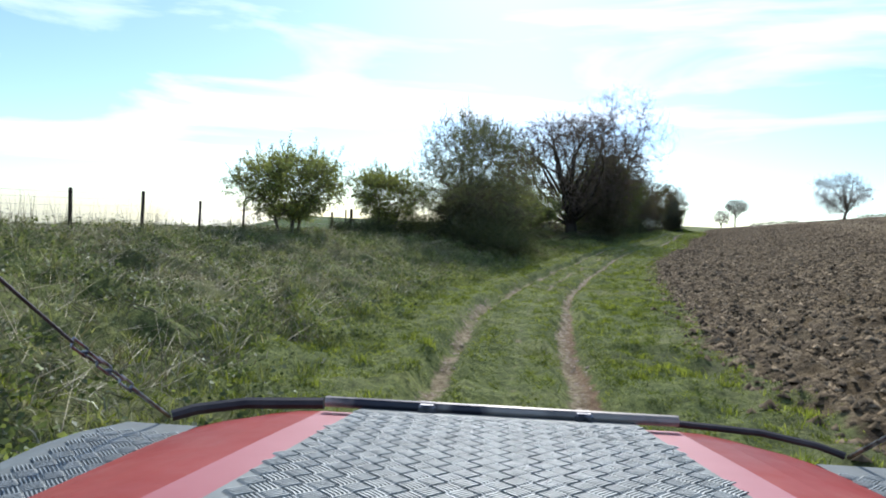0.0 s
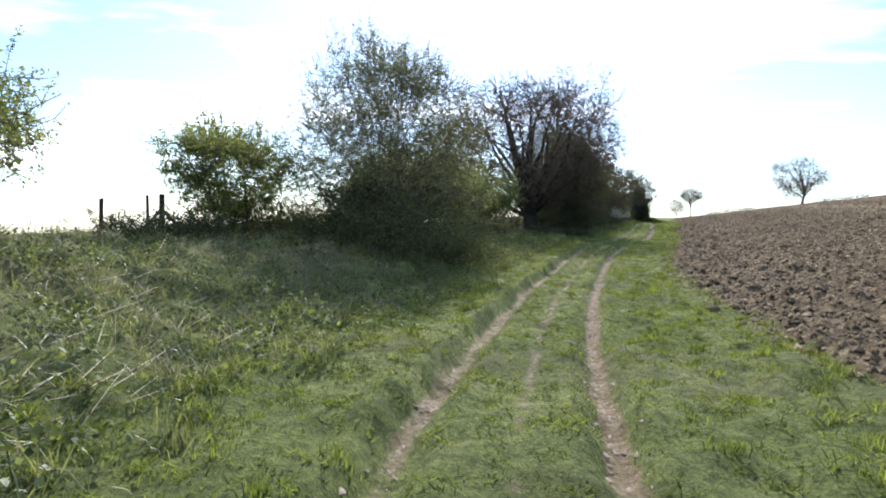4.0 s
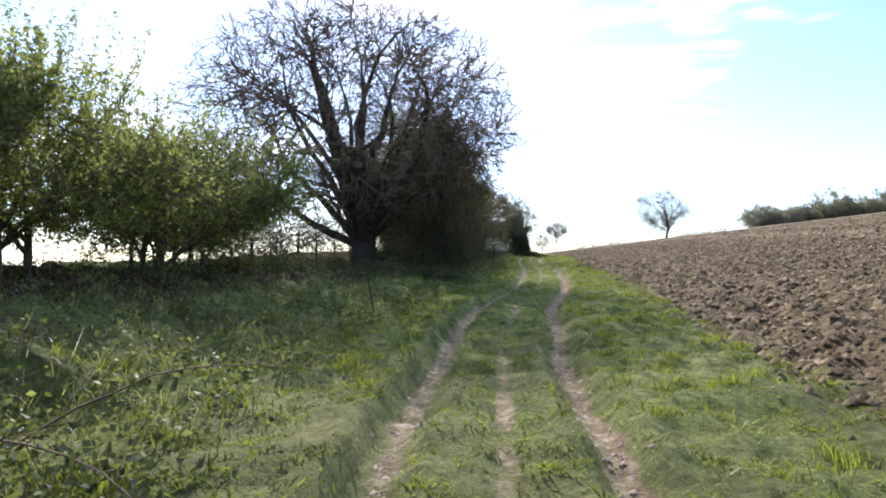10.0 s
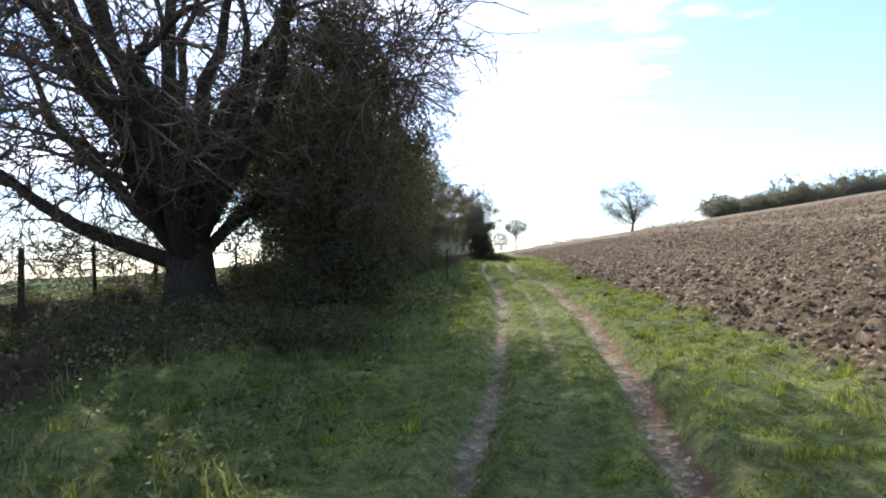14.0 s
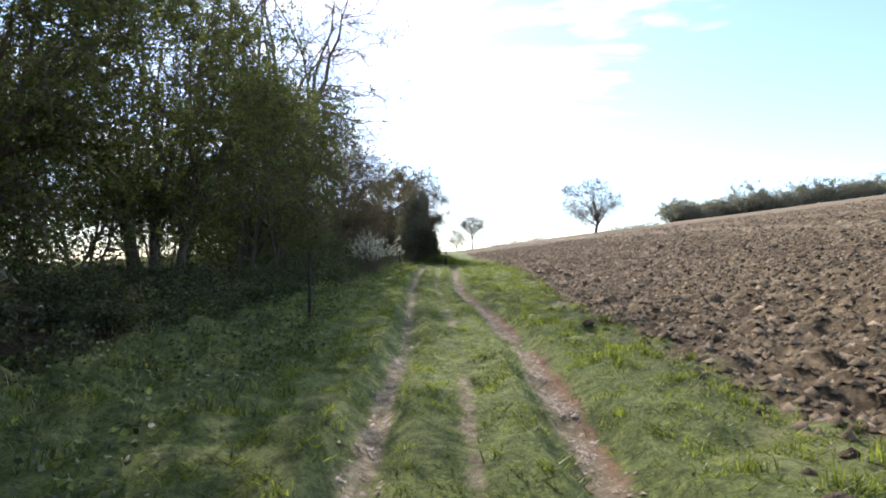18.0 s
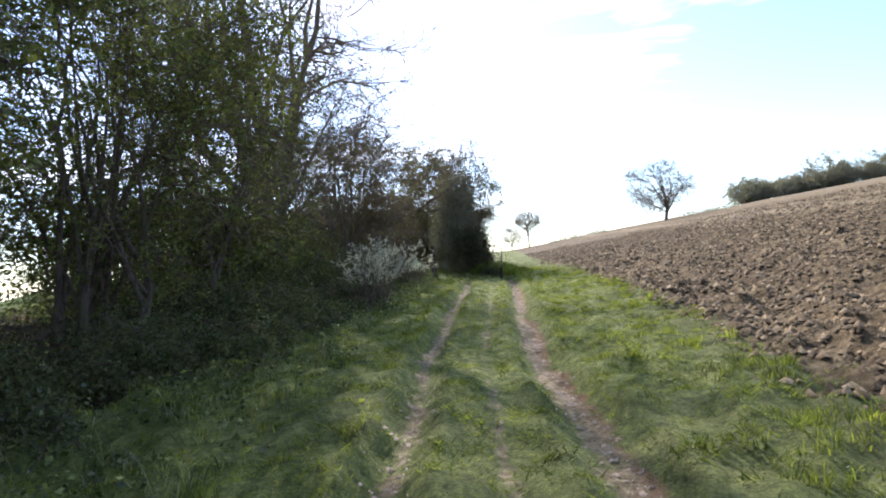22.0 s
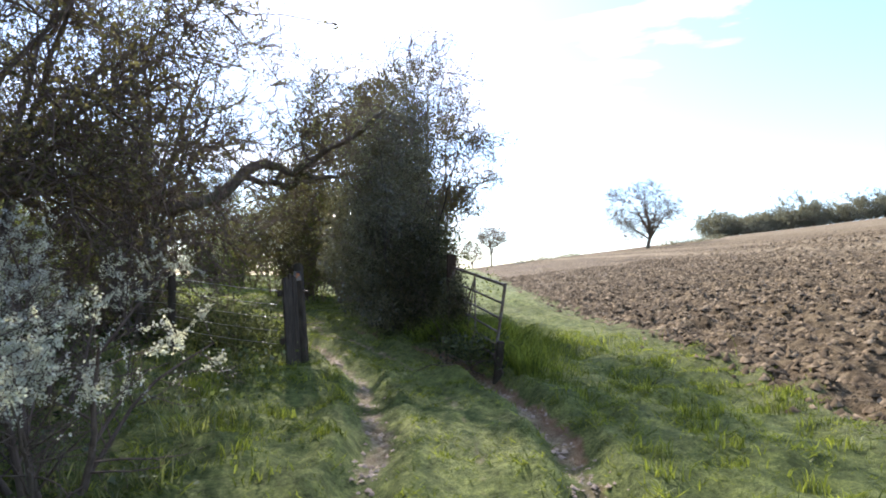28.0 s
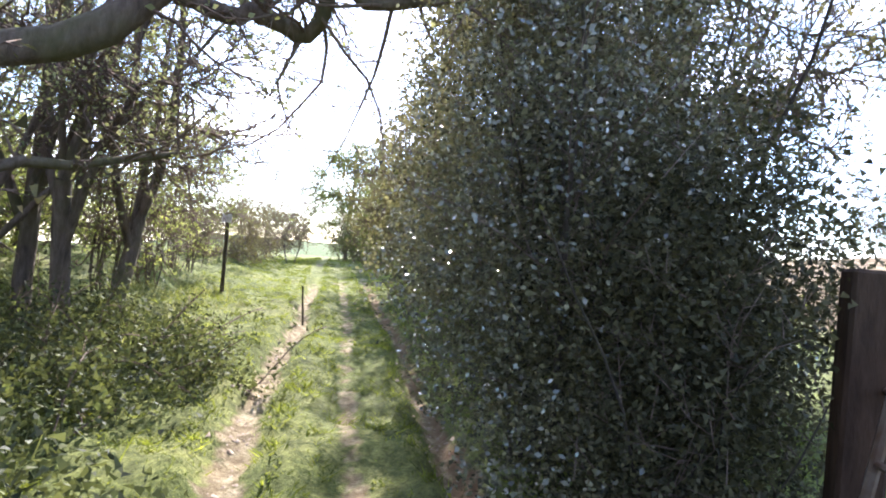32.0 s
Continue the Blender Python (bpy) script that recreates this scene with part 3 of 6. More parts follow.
def build_ground():
    def axis(lo, hi, step, back, fwd):
        core = np.arange(lo, hi, step)
        g = step * 1.14 ** np.arange(1, 120)
        left = lo - np.cumsum(g)
        right = core[-1] + np.cumsum(g)
        return np.concatenate([left[left > -back][::-1], core, right[right < fwd]])
    xs = np.unique(np.round(np.concatenate([axis(-15, -7.6, 0.125, 3200, -7.5), np.arange(-7.6, 1.6, 0.08), np.arange(1.6, 8.2, 0.15), np.arange(8.3, 46, 0.34), 46 + np.cumsum(0.4 * 1.12 ** np.arange(60))]), 3))
    xs = xs[xs < 3000]
    ys = axis(-6, 120, 0.20, 700, 3600)
    gx, gy = np.meshgrid(xs, ys)
    gz = ground_height(gx, gy)
    v = np.stack([gx, gy, gz], -1).reshape(-1, 3)
    nx, ny = len(xs), len(ys)
    i = np.arange(nx - 1)[None] + np.arange(ny - 1)[:, None] * nx
    f = np.stack([i, i + 1, i + 1 + nx, i + nx], -1).reshape(-1, 4)
    ob = mesh_ob("ground", v, f, M_GROUND, None, smooth=True)
    tagged(ob, "rough grass track, bank and brown ploughed hillside", "ground", "", "structure")
    x, y = v[:, 0], v[:, 1]
    xt, xe = np.interp(y, TRACK_Y, TRACK_X), np.interp(y, EDGE_Y, EDGE_X)
    off = x - xt
    soil = np.clip((x - xe) / 1.3 + 0.5, 0, 1) * np.where(y > 106, np.clip((x - xt - 4.4) / 1.2, 0, 1), 1)
    soil = soil * np.where(x > 400, 0, 1) * np.where(y > 420, 0, 1)
    bare = np.interp(y, [0, 50, 60, 90, 104, 107, 130], [0.9, 0.95, 1.0, 0.95, 1.0, 1.25, 1.1])
    rut = bare * np.maximum.reduce([np.interp(y, [0, 58, 64, 98, 104], [0.90, 0.90, 0.72, 0.74, 0.90]) * np.exp(-((off - rut_line(y, -0.88)) / 0.16) ** 2), 1.05 * np.exp(-((off - rut_line(y, 0.88)) / rut_width(y)) ** 2), np.interp(y, [0, 104, 108], [0.68, 0.62, 0.9]) * np.exp(-((off - 0.02) / 0.12) ** 2)])
    rut = rut * (0.84 + 0.55 * vnoise(x * 0.9, y * 0.55, 41) + 0.35 * vnoise(x * 2.3, y * 1.6, 42)) - np.where(np.abs(off) < 0.4, 0.10 * np.clip(vnoise(y * 0.3, y * 0, 44) * 3 + 0.6, 0, 1.5), 0)
    clay = bare * np.exp(-((off - rut_line(y, 0.88) - 0.75 * rut_width(y)) / (0.55 * rut_width(y))) ** 2) * np.interp(y, [0, 12, 20, 46, 58, 104], [1, 0.9, 0.3, 0.5, 1, 0.9])
    dry = np.clip(vnoise(x * 0.5, y * 0.5, 21) * 1.6 + np.clip((-off - 4.0) / 6, 0, 0.55), 0, 1)
    dry = np.maximum(dry * np.where(y < 45, 1, 0.5), np.exp(-((x - xe + 0.3) / 0.5) ** 2) * 0.6)
    lit = np.clip((-off - np.interp(y, [28, 40, 60, 80, 100, 106], [9, 6.0, 4.6, 3.4, 3.2, 3.4])) / 1.6, 0, 1) * np.interp(y, [26, 34, 108, 112], [0, 1, 1, 0.2])
    lit = lit * np.where(x < -16, 0, 1)
    crop = np.clip((np.interp(y, [0, 45, 58, 85, 120], [-17.6, -18.5, -17.2, -16.4, -30]) - x) / 1.2, 0, 1)
    r = x - xe
    stubble = np.interp(y, [60, 84], [0.35, 1]) * np.clip(1.2 * np.exp(-((r - 17 + 2 * vnoise(y * 0.06, y * 0, 51)) / 1.1) ** 2) + 0.9 * np.exp(-((r - 24) / 1.6) ** 2) + np.clip((r - 26) / 30, 0, 0.8), 0, 1.4)
    for name, val in (("soil", soil), ("crop", crop), ("stubble", stubble), ("rut", rut), ("clay", clay), ("dry", dry), ("litter", lit)):
        a = ob.data.attributes.new(name, "FLOAT", "POINT")
        a.data.foreach_set("value", val.astype(np.float32))
    return ob


build_ground()


def at_ground(x, y, up=0.0):
    return (x, y, float(ground_height(np.array([x]), np.array([y]))[0]) + up)

# ---------------------------------------------------------------- trees and shrubs
def lv(seg, bend, up, taper, kids=0, frac=(0.2, 1), ang=(25, 55), lr=(0.4, 0.65), rr=0.6, tip=0.45, rmin=0.004):
    return dict(seg=seg, bend=bend, up=up, taper=taper, kids=kids, frac=frac, ang=ang, lr=lr, rr=rr, tip=tip, rmin=rmin)


def trimmed(rng, seg, c, r, lo, hi):
    """The segments that end inside an uneven egg round c."""
    ok = (((seg[1] - c) / r) ** 2).sum(1) < rng.uniform(lo, hi, len(seg[0]))
    return tuple(q[ok] for q in seg)


def stem_list(names, seg, k):
    """One entry for each stem of k segments."""
    n = len(seg[0]) // k
    return [(names, tuple(q[i * k:(i + 1) * k] for q in seg)) for i in range(n)]


def reach_out(rng, nodes, targets, k, bow, r_share, r_tip, limit=0.028):
    """Curved branches from the best node for each target. nodes: places, ways, radii. Gives segments and new nodes."""
    P, D, R = nodes
    best, cost = np.zeros(len(targets), int), np.full(len(targets), 1e9)
    for s in range(0, len(targets), 400):
        T = targets[s:s + 400]
        v = T[:, None] - P[None]
        dist = np.linalg.norm(v, axis=2)
        cosine = (v * D[None]).sum(2) / np.maximum(dist, 1e-6)
        c = dist * (1.0 + 0.75 * (1 - cosine))
        best[s:s + 400] = c.argmin(1)
    a, d, rr = P[best], D[best], R[best]
    far = np.linalg.norm(targets - a, axis=1)
    ctrl = a + d * (far * bow)[:, None] + rng.normal(size=a.shape) * (far * 0.10)[:, None]
    t = np.linspace(0, 1, k + 1)[None, :, None]
    pts = a[:, None] * (1 - t) ** 2 + 2 * ctrl[:, None] * t * (1 - t) + targets[:, None] * t ** 2
    pts[:, 1:-1] += rng.normal(size=pts[:, 1:-1].shape) * (far * 0.035)[:, None, None]
    r0 = np.minimum(rr * r_share, far * limit + r_tip)
    rad = r0[:, None] + (r_tip - r0[:, None]) * np.linspace(0, 1, k + 1)[None]
    A, B = pts[:, :-1], pts[:, 1:]
    seg = (A.reshape(-1, 3), B.reshape(-1, 3), rad[:, :-1].ravel(), rad[:, 1:].ravel())
    half = k // 2 if k < 3 else max(1, k // 3)
    new_nodes = (B[:, half:].reshape(-1, 3), unit(B - A)[:, half:].reshape(-1, 3), rad[:, 1 + half:].ravel())
    return seg, new_nodes


def egg_points(rng, n, c, r, lo, hi, seed, uneven=0.16, floor=None):
    """Places in the outer part of an uneven egg."""
    d = unit(rng.normal(size=(n, 3)))
    q = d * 2.1 + seed * 3.7
    bump = 1 + uneven * (np.sin(q[:, 0] * 1.9 + q[:, 2]) + np.sin(q[:, 1] * 2.3 - q[:, 0]) + 0.6 * np.sin(q[:, 2] * 4.1 + q[:, 1] * 2.9)) / 1.6
    s = (lo ** 3 + (hi ** 3 - lo ** 3) * rng.uniform(0, 1, n)) ** (1 / 3)
    p = c + d * r * (s * bump)[:, None]
    return p if floor is None else p[p[:, 2] > floor]


def clumped(rng, n, centres, size, floor):
    """Places gathered into flattened pads, so that gaps stay between them."""
    i = rng.integers(0, len(centres), n)
    p = centres[i] + rng.normal(size=(n, 3)) * np.array([1, 1, 0.6]) * size[i][:, None]
    return p[p[:, 2] > floor]


def dome_tree(seed, h, w, trunk_r, trunk_frac, limbs, dens, leaf_count=0, leaf=0.05, material=M_OLIVE, low=8, base=0.16, forks=1, up=0.03, bend=0.15, skew=(0, 0), floor=0.25, bits=0.05, uneven=0.16, thick=1.0, shoots=0, shoot=0.7, core=0.38, fine_seg=1, pads=None, tufted=0.5):
    """A trunk (or a few), limbs into an uneven egg-shaped crown, and ever finer branches that fill it. dens: branches, twigs, sprays."""
    rng = np.random.default_rng(seed)
    c = np.array([skew[0], skew[1], h * (1 + base) / 2])
    r = np.array([w / 2, w / 2, h * (1 - base) / 2])
    p = np.zeros((forks, 3))
    p[:, 2] = -0.3
    if forks > 1:
        a = np.arange(forks) * 2.4 + seed
        p[:, 0], p[:, 1] = np.cos(a) * 0.09 * w * rng.uniform(0.3, 1, forks), np.sin(a) * 0.09 * w * rng.uniform(0.3, 1, forks)
    d = unit(np.concatenate([p[:, :2] * (1.2 / w) * 2 + rng.normal(size=(forks, 2)) * 0.06, np.ones((forks, 1))], 1))
    tl = np.full(forks, max(h * trunk_frac, 0.35) + 0.3) * rng.uniform(0.85, 1.15, forks)
    trunk = grow(rng, p, d, tl, np.full(forks, trunk_r), [lv(5, 0.05, 0.02, 0.75)])[0]
    tips = trunk[1].reshape(forks, 5, 3)
    i = np.arange(limbs)
    el = np.radians(low + (86 - low) * ((i + 0.5) / limbs) ** 1.1)
    az = i * 2.39996 + rng.uniform(-0.35, 0.35, limbs)
    dd = np.stack([np.cos(az) * np.cos(el), np.sin(az) * np.cos(el), np.sin(el)], 1)
    goal = c + (dd * np.array([1, 1, 0.9])) * r * rng.uniform(0.62, 0.80, (limbs, 1)) - np.array([0, 0, 0.1]) * r * (1 - np.sin(el))[:, None]
    goal[:, 2] = np.maximum(goal[:, 2], floor + 0.3)
    start = tips[i % forks, np.clip(2 + i * 3 // limbs, 1, 4)]
    far = np.linalg.norm(goal - start, axis=1)
    k = 9
    t = np.linspace(0, 1, k + 1)[None, :, None]
    ctrl = start + (unit(goal - start) * 0.45 + np.array([0, 0, 0.16]) + rng.normal(size=(limbs, 3)) * bend * 0.6) * far[:, None]
    pts = start[:, None] * (1 - t) ** 2 + 2 * ctrl[:, None] * t * (1 - t) + goal[:, None] * t ** 2
    pts[:, 1:] += np.cumsum(rng.normal(size=(limbs, k, 3)), 1) * (far * 0.012)[:, None, None]
    r0 = trunk_r * (0.62 if forks == 1 else 0.75) * rng.uniform(0.55, 1.0, limbs) * np.clip(3.6 / np.sqrt(limbs), 0.5, 1)
    rad = r0[:, None] * (1 - 0.86 * np.linspace(0, 1, k + 1)[None] ** 0.9)
    A, B = pts[:, :-1], pts[:, 1:]
    limb = (A.reshape(-1, 3), B.reshape(-1, 3), rad[:, :-1].ravel(), rad[:, 1:].ravel())
    nodes = (B[:, 1:].reshape(-1, 3), unit(B - A)[:, 1:].reshape(-1, 3), rad[:, 2:].ravel())
    n1, n2, n3 = dens
    # pads of twigs: many over the outside, some within
    count = pads or int(14 + 8.0 * w)
    s1, e1 = reach_out(rng, nodes, egg_points(rng, n1, c, r, 0.42, 0.90, seed, uneven, floor), 5, 0.38, 0.8, 0.013 * thick, 0.03 * thick)
    all1 = tuple(np.concatenate([x[::2], y]) for x, y in zip(nodes, e1))
    away = np.linalg.norm((e1[0] - c) / r, axis=1)
    odds = np.clip(away - core * 0.6, 0.02, None) ** 2
    pad = e1[0][rng.choice(len(away), min(int(count * 1.5), len(away)), replace=False, p=odds / odds.sum())]
    size = (0.10 + 0.046 * w) * rng.uniform(0.6, 1.35, len(pad)) * (1.0 if pads is None else np.sqrt((14 + 8.0 * w) / pads))
    s2, e2 = reach_out(rng, all1, np.concatenate([clumped(rng, int(n2 * tufted), pad, size * 1.25, floor), egg_points(rng, int(n2 * (1 - tufted)), c, r, core, 0.98, seed, uneven, floor)]), 4, 0.36, 0.85, 0.009 * thick, 0.028 * thick)
    all2 = tuple(np.concatenate([x[::3], y]) for x, y in zip(e1, e2))
    s3, e3 = reach_out(rng, all2, np.concatenate([clumped(rng, int(n3 * tufted), pad, size, floor), egg_points(rng, int(n3 * (1 - tufted)), c, r, core, 1.02, seed, uneven, floor)]), fine_seg, 0.34, 0.95, 0.0055 * thick, 0.022 * thick)
    # sprays of fine twigs at the ends
    m = len(e3[0])
    pick = np.repeat(np.arange(m), 2)
    sd = unit(e3[1][pick] + rng.normal(size=(2 * m, 3)) * 0.55 + np.array([0, 0, 0.1]))
    sl = 0.035 * h ** 0.75 * rng.uniform(0.6, 1.5, 2 * m)
    s4 = (e3[0][pick], e3[0][pick] + sd * sl[:, None], np.full(2 * m, 0.0052 * thick), np.full(2 * m, 0.001))
    if shoots:
        # straight new shoots standing out of the top
        order = np.argsort(-(e3[0][:, 2] + rng.uniform(0, 0.45 * h, m)))[:shoots * 3]
        q = rng.choice(order, shoots, replace=False)
        out = unit((e3[0][q] - c) / r) * np.array([0.55, 0.55, 0.2]) + np.array([0, 0, 0.9]) + rng.normal(size=(shoots, 3)) * 0.12
        ends = e3[0][q] + unit(out) * (shoot * rng.uniform(0.5, 1.2, shoots))[:, None]
        s4 = tuple(np.concatenate([a, b]) for a, b in zip(s4, (e3[0][q], ends, np.full(shoots, 0.007 * thick), np.full(shoots, 0.001))))
        s5 = (e3[0][q], ends)
    stems = stem_list("trunk", trunk, 5) + stem_list("limb", limb, k)
    fol = []
    if leaf_count:
        pl = np.concatenate([along_segments(rng, s4, int(leaf_count * 0.7), bits), along_segments(rng, s3, int(leaf_count * 0.3), bits)])
        if shoots:
            pl = np.concatenate([pl, along_segments(rng, s5, shoots * 26, 0.03)])
        fol = [("foliage", pl, leaf, material, 0.05)]
    return stems, [s1, s2, s3, s4], fol


def dense_shrub(seed, h, w, leaf_count, leaf, material, skirt=0.4, depth=None, stem_r=0.0):
    """A dark closed shrub, leafy down to the ground."""
    rng = np.random.default_rng(seed)
    dep = depth or w
    p, d, L, r = stems_from(rng, 8, w * 0.15, 0.4, h * 0.72, stem_r or 0.03 + 0.005 * h)
    g = grow(rng, p, d, L, r, [lv(6, 0.10, 0.03, 0.3, 10, (0.12, 1), (30, 75), (0.4, 0.62), 0.5), lv(4, 0.16, 0.04, 0.4, 8, (0.1, 1), (25, 60), (0.4, 0.6), 0.6), lv(1, 0.2, 0.05, 0.5)])
    c, rr = np.array([0, 0, h * 0.5]), np.array([w * 0.5, dep * 0.5, h * 0.52])
    fine = [trimmed(rng, s, c, rr, 0.9, 1.3) for s in g[1:]]
    n1 = int(leaf_count * (0.8 - skirt * 0.5))
    pts = [blob_points(rng, n1, (0, 0, h * 0.52), (w * 0.5, dep * 0.5, h * 0.5), 0.4, 22), along_segments(rng, fine[1], int(leaf_count * 0.2), 0.12)]
    pts.append(blob_points(rng, int(leaf_count * skirt * 0.5), (0, 0, h * 0.16), (w * 0.55, dep * 0.55, h * 0.24), 0.3, 16))
    pts = np.concatenate(pts)
    pts = pts[pts[:, 2] > 0.02]
    return stem_list("stem", g[0], 6), fine, [("foliage", pts, leaf, material, 0.1)]


def bramble(seed, w, d, h, leaf_count):
    """Arching brambles and undergrowth heaped on the bank."""
    rng = np.random.default_rng(seed)
    n = 36
    p = np.stack([rng.uniform(-w / 2, w / 2, n), rng.uniform(-d / 2, d / 2, n), np.full(n, -0.2)], 1)
    dd = unit(rng.normal(size=(n, 3)) * np.array([1, 1, 0.3]) + np.array([0, 0, 1.1]))
    g = grow(rng, p, dd, np.full(n, h * 1.5), np.full(n, 0.011), [lv(9, 0.08, -0.11, 0.5, 7, (0.2, 1), (30, 70), (0.2, 0.4), 0.7), lv(1, 0.2, -0.05, 0.6)])
    m = 34
    lump = np.stack([rng.uniform(-0.5, 0.5, m) * w, rng.uniform(-0.5, 0.5, m) * d, np.zeros(m)], 1)
    size = rng.uniform(0.45, 1.0, m) * h
    i = rng.integers(0, m, leaf_count * 2 // 3)
    dirs = unit(rng.normal(size=(len(i), 3)))
    dirs[:, 2] = np.abs(dirs[:, 2])
    c = lump[i] + dirs * size[i][:, None] * rng.uniform(0.5, 1, (len(i), 1)) * np.array([0.9, 0.9, 1.0])
    c = np.concatenate([c, along_segments(rng, g[0], leaf_count // 3, 0.08)])
    c = c[c[:, 2] > -0.1]
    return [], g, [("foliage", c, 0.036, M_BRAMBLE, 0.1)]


def blackthorn(seed, h, w, petals):
    rng = np.random.default_rng(seed)
    p, d, L, r = stems_from(rng, 10, w * 0.2, 0.6, h * 0.75, 0.03)
    g = grow(rng, p, d, L, r, [lv(6, 0.12, 0.02, 0.3, 12, (0.15, 1), (30, 80), (0.35, 0.6), 0.5), lv(5, 0.13, 0.01, 0.35, 9, (0.1, 1), (25, 65), (0.32, 0.7), 0.6), lv(3, 0.10, 0.01, 0.5)])
    high = np.flatnonzero(g[2][1][2::3, 2] > h * 0.36)
    spray = rng.choice(high, int(len(high) * 0.40), replace=False)
    q = (spray[:, None] * 3 + np.arange(3)).ravel()
    pts = np.concatenate([along_segments(rng, tuple(k[q] for k in g[2]), int(petals * 0.85), 0.011), along_segments(rng, g[1], int(petals * 0.15), 0.012)])
    return stem_list("stem", g[0], 6), g[1:], [("blossom", pts[pts[:, 2] > h * 0.28], 0.0145, M_BLOSSOM, 0.0)]


def put(name, x, y, made, label, category, group="", bark=M_BARK, twig=M_TWIG, rz=0.0, sink=0.0):
    return plant(name, at_ground(x, y, -sink), label, category, group, made, bark, twig, rz)


# bushes by the fence
put("hawthorn_bush", -14.9, 21.0, dome_tree(1, 3.25, 4.1, 0.06, 0.26, 13, (80, 500, 2600), 26000, 0.046, M_LEAF, -16, 0.17, 3, 0.05, 0.12, bits=0.05, uneven=0.2, floor=0.62, shoots=150, shoot=0.55), "small hawthorn with fresh yellow-green leaves beside the fence", "bush", "hawthorns")
put("hawthorn_bush", -16.0, 31.3, dome_tree(2, 3.55, 4.1, 0.06, 0.26, 13, (80, 500, 2600), 26000, 0.046, M_LEAF, -16, 0.17, 3, 0.05, 0.12, uneven=0.2, floor=0.62, shoots=150, shoot=0.55), "small hawthorn in young leaf, half hidden by the big sallow", "bush", "hawthorns")
put("sallow_bush", -13.0, 36.8, dome_tree(3, 7.5, 8.0, 0.07, 0.04, 36, (220, 1500, 7000), 90000, 0.034, M_WILLOW, -4, -0.05, 9, 0.05, 0.06, bits=0.07, thick=1.15, uneven=0.10, shoots=520, shoot=0.8, core=0.12), "tall grey-green sallow with many thin upright stems", "bush")
put("bramble_thicket", -12.6, 34.4, bramble(4, 6.4, 7.0, 2.3, 44000), "dark bramble thicket heaped under the sallow", "thicket", "brambles")
put("bramble_thicket", -10.8, 37.5, bramble(5, 2.6, 6.0, 1.5, 20000), "low bramble edge spilling towards the track", "thicket", "brambles")
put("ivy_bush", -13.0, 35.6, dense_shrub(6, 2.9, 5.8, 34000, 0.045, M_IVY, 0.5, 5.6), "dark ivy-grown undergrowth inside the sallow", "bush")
for k, (x, y, w, d, h) in enumerate(((-16.0, 30.2, 2.4, 7.0, 0.8), (-16.2, 35.6, 3.6, 4.4, 1.6), (-15.8, 40.0, 3.0, 4.0, 1.3))):
    put("bramble_thicket", x, y, bramble(180 + k, w, d, h, 16000), "dark undergrowth along the fence beside the sallow", "thicket", "brambles")
for k, (x, y, h) in enumerate(((-16.0, 58.4, 2.2), (-15.7, 62.4, 2.0), (-15.4, 67.5, 2.2))):
    put("twig_thicket", x, y, dome_tree(185 + k, h, 4.4, 0.03, 0.05, 14, (60, 320, 1500), 3500, 0.03, M_OLIVE, -8, 0.0, 6), "low bare thicket along the fence under the old tree", "thicket", "fence thickets")
# hedge of hawthorns
for k, (x, y, s) in enumerate(((-15.2, 43.0, 3.3), (-14.6, 46.4, 3.5), (-14.1, 50.2, 3.6), (-15.2, 53.8, 2.9))):
    put("hawthorn_tree", x, y, dome_tree(10 + k, s, 1.66 * s, 0.07, 0.30, 12, (80, 500, 2800), 36000, 0.046, M_LEAF, -8, 0.18, 3, 0.05, 0.13, shoots=190, shoot=1.15, uneven=0.18), "old hedge hawthorn in yellow-green leaf with bare leaning trunks", "tree", "hedge hawthorns")
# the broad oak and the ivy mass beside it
# oak wears the dark bark, so its trunk looks backlit
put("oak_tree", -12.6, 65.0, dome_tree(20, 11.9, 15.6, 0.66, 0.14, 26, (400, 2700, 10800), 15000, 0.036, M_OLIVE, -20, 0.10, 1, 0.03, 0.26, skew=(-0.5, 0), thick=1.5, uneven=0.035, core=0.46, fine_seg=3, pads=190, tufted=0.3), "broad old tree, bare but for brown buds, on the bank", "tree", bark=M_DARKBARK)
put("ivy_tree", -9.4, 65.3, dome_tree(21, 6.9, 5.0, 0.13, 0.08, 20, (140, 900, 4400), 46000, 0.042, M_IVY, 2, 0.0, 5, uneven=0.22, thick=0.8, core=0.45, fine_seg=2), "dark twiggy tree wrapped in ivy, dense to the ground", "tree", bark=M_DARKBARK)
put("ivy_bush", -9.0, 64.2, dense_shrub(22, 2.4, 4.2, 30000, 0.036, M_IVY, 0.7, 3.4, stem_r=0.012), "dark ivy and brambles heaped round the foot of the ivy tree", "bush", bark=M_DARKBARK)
for k, (x, y, w, d, h) in enumerate(((-11.6, 61.2, 3.6, 4.6, 0.75), (-8.9, 61.6, 1.8, 3.6, 0.6))):
    put("bramble_thicket", x, y, bramble(210 + k, w, d, h, 15000), "dark brambles and dead stalks in the shade under the old tree", "thicket", "brambles")
